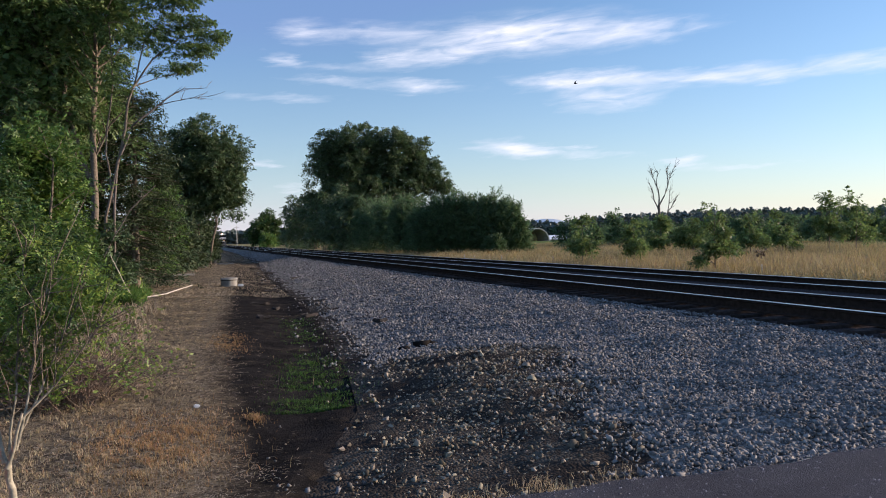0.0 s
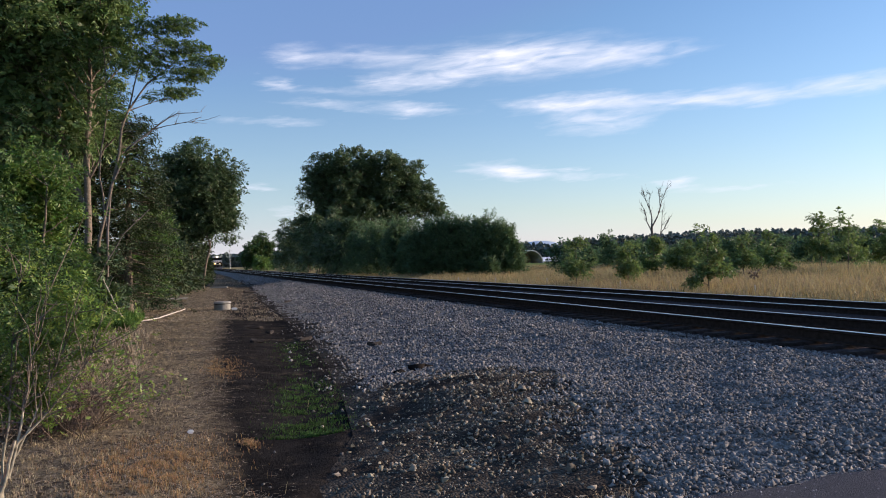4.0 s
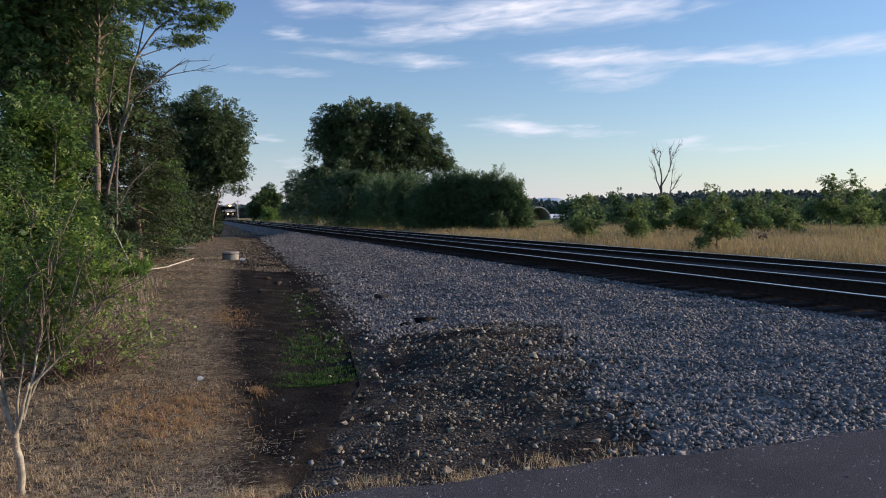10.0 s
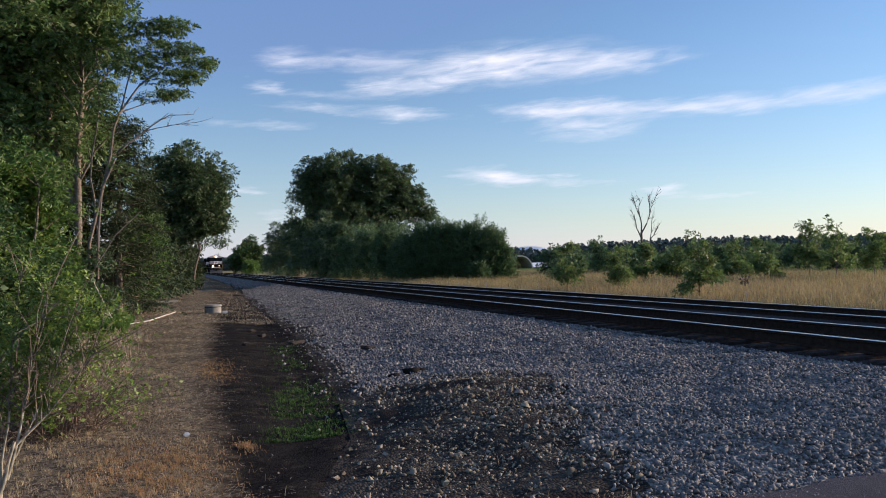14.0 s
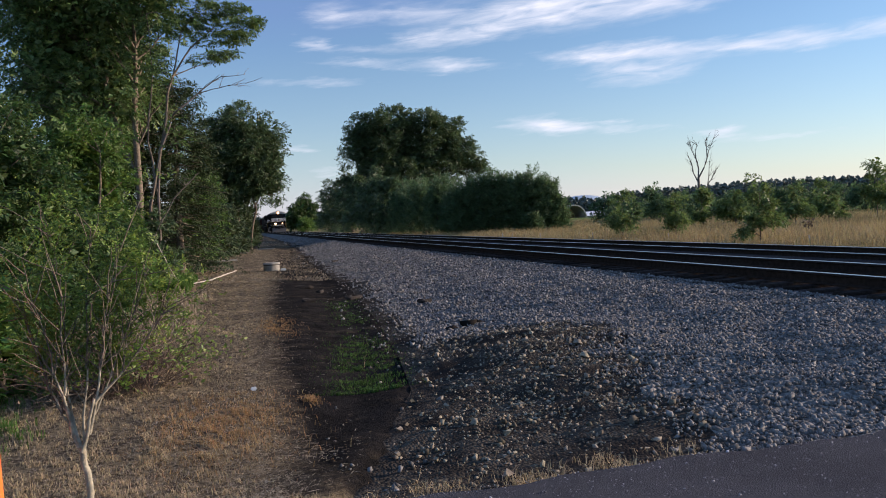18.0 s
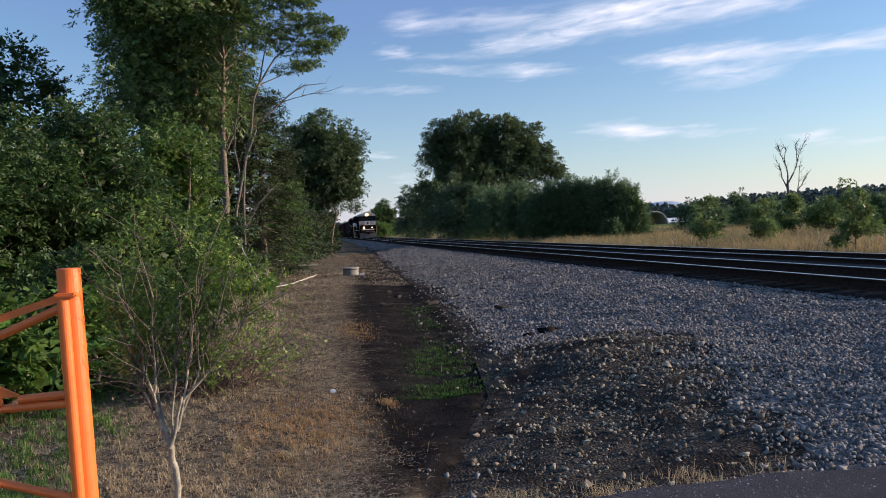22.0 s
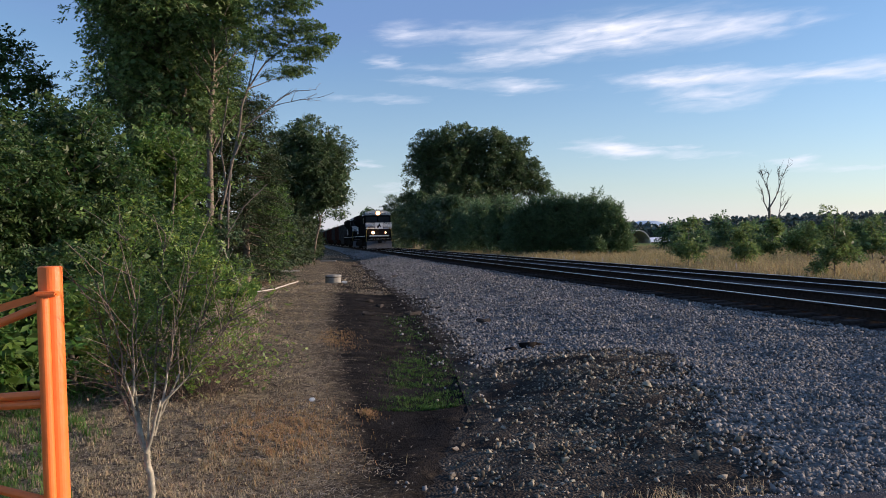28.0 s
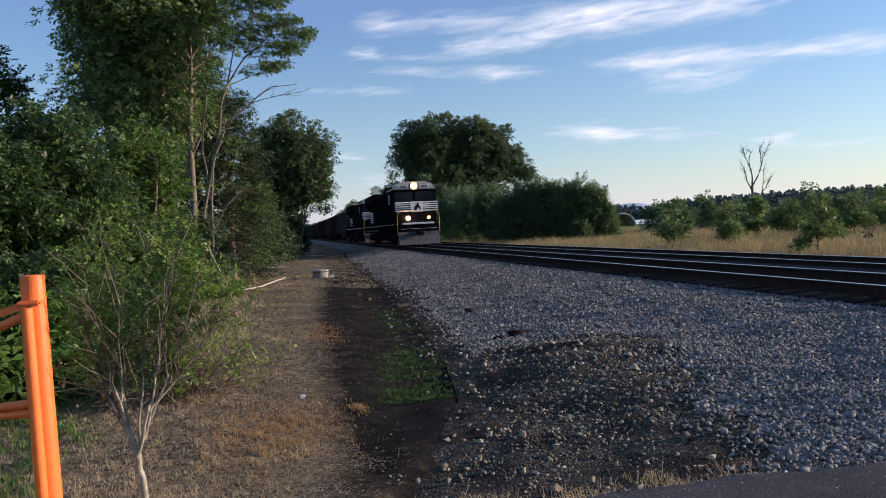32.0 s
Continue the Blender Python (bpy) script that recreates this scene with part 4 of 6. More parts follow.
# undergrowth in the dark cedar colour, which paints in the shade below the trees
for k, (x, y, h, r) in enumerate([(-0.6, 56, 3.4, 1.3), (-1.7, 58, 4.2, 1.5), (0.2, 63, 2.8, 1.0), (-2.2, 47, 4.4, 1.4), (-2.1, 43, 4.2, 1.3), (-0.2, 66, 3.4, 1.2), (-1.3, 63, 4.6, 1.4), (0.3, 72, 3.0, 1.0), (-1.2, 52.5, 3.6, 1.0), (-1.0, 47, 3.2, 0.9), (-0.5, 51, 3.0, 0.9), (-0.4, 62.5, 4.6, 1.3), (0.5, 63.5, 3.2, 1.0), (0.9, 66, 3.6, 0.9), (-0.3, 57, 2.6, 0.9)]):
    tree("undergrowth_shrub", "tangled undergrowth below the trees, shade put into its dark leaf colour", (x, y, 0), h, [(0, 0, h * 0.35, r, r * 1.4, h * 0.36), (0, 0, h * 0.7, r * 0.7, r, h * 0.3)], 4600, 0.13, M["needle"], M["bark"], 0.05, 0.45, stems=4, seed=340 + k, group="undergrowth", category="shrub", limb_share=0.4)

# the hedge of shrubs and small trees near the camera
HEDGE = [
    (-3.6, 13.5, 4.0, 1.6, "leaf", 30000, 0.055), (-5.2, 12.0, 3.9, 1.7, "leaf", 26000, 0.055), (-6.6, 10.2, 3.8, 1.7, "leaf_light", 20000, 0.055),
    (-2.8, 17.0, 4.0, 1.2, "leaf_light", 22000, 0.06), (-3.4, 21.0, 3.9, 1.3, "leaf", 18000, 0.065), (-3.0, 10.2, 1.5, 0.9, "leaf", 12000, 0.05),
    (-4.6, 9.0, 1.6, 1.0, "leaf", 12000, 0.055), (-8.4, 14.0, 5.2, 2.0, "leaf_light", 22000, 0.07), (-11.5, 24, 8.0, 2.2, "leaf_dark", 14000, 0.09), (-7.0, 17.5, 4.9, 1.9, "leaf", 18000, 0.07),
    (-2.7, 24.8, 2.2, 0.9, "leaf_dark", 9000, 0.065),
    (-10.3, 28.2, 9.3, 2.0, "leaf", 20000, 0.085), (-9.6, 19.5, 4.6, 2.0, "leaf", 14000, 0.08), (-7.6, 21.5, 4.6, 1.9, "leaf", 14000, 0.08), (-11.6, 17.0, 4.4, 1.9, "leaf", 12000, 0.08), (-4.9, 18.4, 4.6, 1.7, "leaf", 18000, 0.06),
    (-3.2, 8.4, 1.25, 0.8, "leaf_light", 7000, 0.06), (-4.3, 7.9, 1.3, 0.9, "leaf", 7000, 0.065), (-2.5, 9.2, 1.1, 0.7, "leaf_light", 6000, 0.05), (-5.4, 7.8, 1.7, 1.0, "leaf", 7000, 0.06),
]
for k, (x, y, h, r, mat, n, s) in enumerate(HEDGE):
    rng = random.Random(k)
    lobes = [(rng.uniform(-0.3, 0.3) * r, rng.uniform(-0.3, 0.3) * r, h * 0.30, r, r, h * 0.30),
             (rng.uniform(-0.3, 0.3) * r, rng.uniform(-0.3, 0.3) * r, h * 0.62, r * 0.85, r * 0.85, h * 0.30),
             (rng.uniform(-0.4, 0.4) * r, rng.uniform(-0.4, 0.4) * r, h * 0.82, r * 0.5, r * 0.5, h * 0.18)]
    n, s = int(n * (1.8 if k < 6 else 0.8)), s * (0.86 if k < 6 else 1.15)
    tree("hedge_shrub", "leafy green shrub in an overgrown hedge" if h < 5 else "leafy green tree rising behind the hedge", (x, y, float(land(x, y))), h, lobes, n, s, M[mat], M["bark"], 0.06, 0.33 if h < 5 else 0.55, stems=4 if h < 5 else 1, seed=20 + k, gather=380, core=0.1, group="overgrown hedge", category="shrub" if h < 5 else "tree")

# right of the line: shrubs along the far track, the great double-crowned tree behind them
ROW = [(18.4, 95, 2.5, 7.7), (18.7, 99, 3.0, 8.1), (18.9, 108, 3.2, 9.0), (19.2, 119, 3.4, 9.8), (19.5, 131, 3.6, 10.7), (19.8, 144, 3.8, 10.7), (20.6, 160, 3.4, 10.2), (22.5, 178, 4.0, 9.0), (18.2, 89.5, 2.2, 6.6)]
for k, (x, y, r, h) in enumerate(ROW):
    rng = random.Random(50 + k)
    lobes = [(0, 0, h * 0.28, r * 1.1, r * 1.1, h * 0.32), (0, 0, h * 0.5, r, r, h * 0.34), (rng.uniform(-0.3, 0.3) * r, 0, h * 0.74, r * 0.7, r * 0.7, h * 0.25), (rng.uniform(-0.6, 0.6) * r, 0, h * 0.84, r * 0.35, r * 0.35, h * 0.18)]
    tree("trackside_tree", "dark bushy tree crowding the far track", (x, y, 0), h, lobes, 12000, 0.175, M["leaf_dark"], M["bark"], 0.1, 0.7, stems=3, seed=60 + k, group="trees along the far track", limb_share=0.3, shell=0.7)


def pine_shrub(x, y, h, r, seed):
    """A bushy young pine: several leaders, each set with upturned feathery shoots."""
    rng = np.random.default_rng(seed)
    root = tagged(empty("trackside_pine", x, y, 0), "bushy young pine with feathery upturned shoots beside the far track", "pine", group="pines along the far track")
    lead = [(0, 0, h, r)]
    for k in range(6):
        a = 1.05 * k + rng.uniform(-0.4, 0.4)
        w = r * rng.uniform(0.4, 0.65)
        lead.append((w * np.cos(a), w * np.sin(a), h * rng.uniform(0.66, 0.95), r * rng.uniform(0.5, 0.7)))
    stems = [limb(rng, (0.15 * q[0], 0.15 * q[1], -0.1), (q[0], q[1], q[2] * 0.97), 0.06, 0.012, 8, 0.03) for q in lead]
    v, f = tubes(stems, 6)
    raw("trunk", v, f, M["bark"], root, smooth=True)
    n = 900
    j = rng.integers(0, len(lead), n)
    Q = np.array(lead)[j]
    u = rng.uniform(0, 1, n) ** 0.85
    w = Q[:, 3] * np.clip(1.04 - u, 0.03, 1) ** 0.5 * rng.uniform(0.25, 1.0, n) ** 0.4
    a = rng.uniform(0, 2 * np.pi, n)
    c = np.column_stack([Q[:, 0] + w * np.cos(a), Q[:, 1] + w * np.sin(a), Q[:, 2] * (0.02 + 0.95 * u)])
    way = np.column_stack([np.cos(a) * 0.7, np.sin(a) * 0.7, 0.55 + 0.8 * u]) + rng.normal(0, 0.25, (n, 3))
    v, f = sprays(rng, c, way, 0.15, 11, 3.6, 0.2, -0.05)
    m = 500
    g = rng.normal(size=(m, 3))
    g *= rng.uniform(0, 1, (m, 1)) ** 0.4 / np.linalg.norm(g, axis=1, keepdims=True)
    v2, f2 = leaves(rng, g * [r * 0.75, r * 0.75, h * 0.38] + (0, 0, h * 0.45), 0.34, 0.5)
    raw("crown", np.concatenate([v, v2]), np.concatenate([f, f2 + len(v)]), M["leaf_row"], root)


for k, (x, y, h, r) in enumerate([(18.5, 84.5, 6.1, 2.3), (18.5, 80.0, 5.6, 2.2), (18.8, 75.6, 5.7, 2.2), (19.3, 70.8, 5.6, 2.1), (19.8, 68.0, 4.7, 1.8), (20.2, 66.4, 5.1, 2.0), (21.3, 65.2, 5.2, 1.9), (22.5, 64.5, 5.5, 1.9), (23.9, 63.2, 5.0, 1.8), (25.1, 62.2, 5.5, 1.8), (26.0, 61.6, 4.7, 1.3), (26.8, 61.3, 3.0, 1.0), (24.3, 60.6, 1.2, 0.7)]):
    pine_shrub(x, y, h, r * 0.88, 400 + k)
tree("great_tree", "great dark double-crowned oak behind the shrubs", (27, 115, 0), 19.5,
     [(-4.3, 0, 14.2, 4.2, 4.0, 5.0), (-1.2, 0.5, 15.2, 2.6, 3.0, 4.3), (-8.3, 0, 12.6, 2.4, 2.6, 3.0), (-7.4, 0, 15.0, 2.2, 2.4, 2.7), (3.4, 0, 14.2, 4.0, 4.0, 4.6), (6.3, 0, 13.2, 2.8, 3.0, 3.8), (8.8, 0, 10.6, 2.4, 2.6, 2.2), (10.6, 0, 9.2, 1.7, 2.0, 1.3), (0, 0, 9.5, 7.5, 4.5, 4.5), (-6.0, 0, 8.5, 4.0, 4.0, 4.0)],
     100000, 0.2, M["leaf_dark"], M["bark"], 0.45, 0.85, stems=2, seed=80, fork=0.4, limb_share=0.4, shell=0.6)
tree("wayside_tree", "sunlit green tree far down the line", (19.8, 235, 0), 11, [(0, 0, 6.6, 4.2, 3.6, 4.2), (-3.4, 0, 4.2, 2.2, 3, 3.2), (3.2, 0, 4.6, 2.4, 3, 3.6)], 9000, 0.36, M["leaf"], M["bark"], 0.2, 0.9, seed=81)
tree("trackside_shrub", "pale shrub below a far tree", (17.6, 200, 0), 3.6, [(0, 0, 1.8, 1.6, 2, 1.7)], 2500, 0.28, M["leaf_light"], M["bark"], 0.08, 0.6, stems=3, seed=82, category="shrub")

# young trees in the field
YOUNG = [(18.7, 34.6, 2.62, 1.0), (20.8, 33.2, 2.2, 0.72), (18.55, 24.1, 2.65, 0.95), (29.2, 43.3, 2.75, 1.15), (30.2, 41.4, 2.5, 1.1), (31.4, 37.5, 2.45, 1.15), (35.9, 40.0, 2.3, 1.1),
         (41.5, 41.9, 4.2, 1.4), (37.3, 35.6, 4.1, 1.5), (42.7, 37.6, 3.4, 1.6), (33.0, 60, 0.9, 0.4), (44, 50, 3.2, 1.4)]
for k, (x, y, h, r) in enumerate(YOUNG):
    rng = random.Random(90 + k)
    lobes = [(0, 0, h * 0.34, r * 0.85, r * 0.85, h * 0.12)]
    for q in range(7):
        z = 0.24 + 0.64 * q / 6
        w = r * (1.1 - 0.8 * z) * rng.uniform(0.45, 0.8)
        a = rng.uniform(0, 6.28)
        lobes.append((0.6 * r * math.cos(a) * (1.2 - z), 0.6 * r * math.sin(a) * (1.2 - z), h * z, w, w, h * 0.13))
    tree("young_tree", "young green tree standing in dry field grass", (x, y, 0.02), h, lobes, int(2600 + 1000 * h), 0.062 if y < 36 else 0.085, M["leaf_young"], M["bark"], 0.035, 0.15 + 0.035 * h, core=0.05, seed=90 + k, group="young field trees", fork=0.2, shell=0.3)

# the thicket that closes the field
for k in range(26):
    rng = random.Random(700 + k)
    az = radians(27.6 + 1.28 * k + rng.uniform(-0.3, 0.3))
    d = 92 + rng.uniform(-7, 12)
    x, y, h, r = d * math.sin(az), d * math.cos(az), rng.uniform(2.3, 3.5), rng.uniform(1.6, 2.3)
    tree("field_thicket_shrub", "dark shrub in the thicket behind the field", (x, y, float(land(x, y))), h, [(0, 0, h * 0.4, r, r, h * 0.42), (rng.uniform(-0.8, 0.8), 0, h * 0.7, r * 0.6, r * 0.6, h * 0.28)], 2600, 0.17, M["leaf_row"], M["bark"], 0.06, 0.55, stems=2, seed=700 + k, group="thicket behind the field", category="shrub", limb_share=0.2)


def bare_stems():
    """Thin slanting stems that lean out of the wood's edge, with a few flat tiers of leaves and bare dead limbs."""
    rng = np.random.default_rng(15)
    root = tagged(empty("slanting_tree", -2.5, 25.0, 0), "thin half-dead tree slanting out of the wood with flat leafy tiers", "tree")
    twigs = []
    runs = [([(0, 0, -0.1), (0.36, 0, 3.7), (0.76, 0, 5.85), (0.95, 0, 6.4), (1.5, 0.1, 7.25), (2.3, 0.3, 8.0), (3.0, 0.4, 8.2)], 0.05, 0.012, "bark"),
            ([(0.2, 0, -0.1), (0.43, 0, 4.1), (0.9, 0, 5.25), (1.67, 0, 5.86), (2.36, 0, 6.39), (3.1, 0, 6.45)], 0.045, 0.006, "dead_grey"),
            ([(1.67, 0, 5.86), (2.3, 0, 6.05), (3.1, 0.05, 6.2)], 0.016, 0.005, "dead_grey"),
            ([(0.76, 0, 5.85), (1.1, 0.1, 6.9), (1.3, 0.2, 7.8), (1.9, 0.3, 8.7)], 0.03, 0.01, "bark"),
            ([(0.95, 0, 6.4), (1.7, 0.2, 6.75), (2.5, 0.4, 7.0)], 0.02, 0.006, "bark"),
            ([(0.3, 0, 2.9), (0.1, 0.1, 4.4), (0.4, 0.2, 6.5), (0.3, 0.3, 8.4)], 0.035, 0.012, "bark"),
            ([(0.43, 0, 4.1), (0.62, 0.0, 4.75), (0.72, 0.1, 5.3)], 0.02, 0.006, "dead_grey")]
    for k, (pts, r0, r1, mat) in enumerate(runs):
        segs = [limb(rng, a, b, 1, 1, 4, 0.07)[0] for a, b in zip(pts, pts[1:])]
        p = np.concatenate([q[:-1] for q in segs] + [segs[-1][-1:]])
        v, f = tubes([(p, np.linspace(r0, r1, len(p)))], 7)
        raw("stem", v, f, M[mat], root, smooth=True)
        for _ in range(9):
            q = p[rng.integers(len(p) // 2, len(p))]
            twigs.append(limb(rng, q, q + (rng.uniform(0.0, 0.6), rng.normal(0, 0.3), rng.uniform(-0.05, 0.35)), 0.009, 0.003, 6, 0.14))
    v, f = tubes(twigs, 4)
    tagged(raw("twig_mass", v, f, M["bark"], root), kind="stuff")
    V, F, base = [], [], 0
    for cx, cz, rx, rz, n in [(2.4, 8.45, 1.0, 0.16, 260), (3.1, 8.05, 0.75, 0.14, 200), (2.6, 7.6, 0.9, 0.13, 220), (2.2, 7.05, 0.75, 0.12, 170), (1.4, 8.0, 0.8, 0.3, 200), (1.7, 9.0, 1.2, 0.3, 300), (2.4, 9.2, 0.8, 0.15, 140), (0.3, 6.6, 0.7, 0.9, 160), (0.9, 4.6, 0.5, 0.6, 60)]:
        g = rng.normal(size=(n, 3))
        g *= rng.uniform(0.1, 1, (n, 1)) ** 0.5 / np.linalg.norm(g, axis=1, keepdims=True)
        c = np.array([cx, 0.2, cz]) + g * [rx, 0.7, rz] + np.column_stack([np.zeros((n, 2)), 0.12 * g[:, 0]])
        v, f = sprays(rng, c, g * [1, 1, 0.2] + (0.5, 0, 0.1), 0.05, 9)
        V.append(v)
        F.append(f + base)
        base += len(v)
    raw("crown", np.concatenate(V), np.concatenate(F), M["leaf_tall"], root, "flat tiers of thin leaves")


bare_stems()


def dead_tree():
    rng = np.random.default_rng(7)
    root = tagged(empty("dead_tree", 59.0, 88, -0.3), "bare bleached dead tree with upright limbs", "tree")
    trunk = limb(rng, (0, 0, 0), (-0.1, 0, 5.4), 0.26, 0.15, 8, 0.02)
    paths, forks = [trunk], []
    for pts, r in (([(-0.1, 0, 4.6), (-0.8, 0, 6.0), (-1.0, 0.1, 7.4), (-1.5, 0, 8.3)], 0.09), ([(-0.1, 0, 5.3), (0.1, 0.2, 6.6), (-0.3, 0.2, 8.3), (-0.1, 0.1, 9.6)], 0.11),
                   ([(-0.1, 0, 5.2), (0.8, 0, 6.6), (1.3, 0, 7.9), (1.8, 0, 9.3), (2.4, 0, 10.3)], 0.11), ([(1.3, 0, 7.8), (1.3, 0, 9.2), (1.1, 0, 10.0)], 0.05), ([(1.0, 0.4, 0), (1.3, 0.4, 3.2), (1.7, 0.4, 5.4), (1.9, 0.4, 7.2)], 0.09),
                   ([(1.5, 0.4, 4.4), (2.2, 0.4, 5.2), (2.7, 0.4, 6.0)], 0.05), ([(-0.3, 0.1, 7.8), (-0.9, 0, 8.9), (-1.0, 0, 9.5)], 0.05)):
        seg = [limb(rng, a, b, 1, 1, 4, 0.09)[0] for a, b in zip(pts, pts[1:])]
        p = np.concatenate([q[:-1] for q in seg] + [seg[-1][-1:]])
        paths.append((p, np.linspace(r, 0.022, len(p))))
        forks.append(p)
    for p in forks:
        for _ in range(11):
            j = rng.integers(len(p) // 3, len(p))
            out = np.sign(p[j][0] - 0.2 + rng.normal(0, 0.5))
            q = limb(rng, p[j], p[j] + (out * rng.uniform(0.1, 0.7), rng.normal(0, 0.4), rng.uniform(0.3, 1.1)), 0.03, 0.012, 6, 0.12)
            paths.append(q)
            e = q[0][rng.integers(2, 6)]
            paths.append(limb(rng, e, e + rng.normal(0, 0.2, 3) + (0, 0, rng.uniform(0.2, 0.6)), 0.015, 0.009, 4, 0.12))
    v, f = tubes(paths[:1], 9)
    raw("trunk", v, f, M["dead_grey"], root, smooth=True)
    for q in paths[1:8]:
        v, f = tubes([q], 6)
        raw("limb", v, f, M["dead_grey"], root, smooth=True)
    v, f = tubes(paths[8:], 4)
    tagged(raw("twig_mass", v, f, M["dead_grey"], root), kind="stuff")


dead_tree()


def far_woods():
    """The wooded rise beyond the field."""
    rng = np.random.default_rng(9)
    n = 90000
    az = rng.uniform(-30, 75, n)
    el = np.interp(az, [-30, 18, 20, 24.5, 27, 28.7, 32.3, 35.7, 40, 45.6, 60, 75], [0.75, 0.7, 0.6, 0.95, 0.72, 1.02, 1.2, 1.26, 1.28, 1.12, 1.0, 1.0])
    crown = 0.14 * np.sin(az * 9.1) * np.sin(az * 3.7 + 1) + 0.07 * np.sin(az * 23)
    d = np.where(az < 18, rng.uniform(690, 760, n), rng.uniform(300, 360, n))
    frac = rng.uniform(0, 1, n) ** 0.45
    top = 1.6 + d * np.tan(np.radians(el + crown))
    z = -2.5 + (top + 2.5) * frac
    x, y = d * np.sin(np.radians(az)), d * np.cos(np.radians(az))
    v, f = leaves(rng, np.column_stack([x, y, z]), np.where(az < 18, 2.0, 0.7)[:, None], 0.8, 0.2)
    tagged(raw("far_woods", v, f, M["woods"]), "wooded ridge beyond the field, haze put into its leaf colour", "woods", kind="stuff")
    # hills behind the ridge; their haze is only the pale blue of the material
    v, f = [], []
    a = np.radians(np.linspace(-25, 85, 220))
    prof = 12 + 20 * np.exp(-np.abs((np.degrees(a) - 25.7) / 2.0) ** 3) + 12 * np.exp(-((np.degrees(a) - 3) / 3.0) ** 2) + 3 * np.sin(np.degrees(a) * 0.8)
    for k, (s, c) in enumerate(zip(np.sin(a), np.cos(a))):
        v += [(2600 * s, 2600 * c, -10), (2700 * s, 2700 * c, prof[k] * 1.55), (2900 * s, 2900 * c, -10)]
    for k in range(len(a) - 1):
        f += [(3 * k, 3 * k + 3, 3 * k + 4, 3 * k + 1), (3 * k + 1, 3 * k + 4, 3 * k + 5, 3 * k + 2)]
    tagged(raw("backdrop_hills", v, f, M["hill"], smooth=True), "hills on the horizon, blue haze put into their colour", "hills", kind="structure")


far_woods()


# ---- the train ----
def wheelset(parent, y, r, name="wheelset"):
    bm = bmesh.new()
    for s in (-1, 1):
        cyl(bm, (s * 0.68, 0, 0), (s * 0.82, 0, 0), r, seg=20)
    cyl(bm, (-0.7, 0, 0), (0.7, 0, 0), 0.09, seg=8)
    box(bm, 0.83, 0.835, -r * 0.8, r * 0.8, -0.05, 0.05)
    box(bm, -0.835, -0.83, -r * 0.8, r * 0.8, -0.05, 0.05)
    w = part(name, bm, M["under"], parent)
    w.location = (0, y, r)
    return w


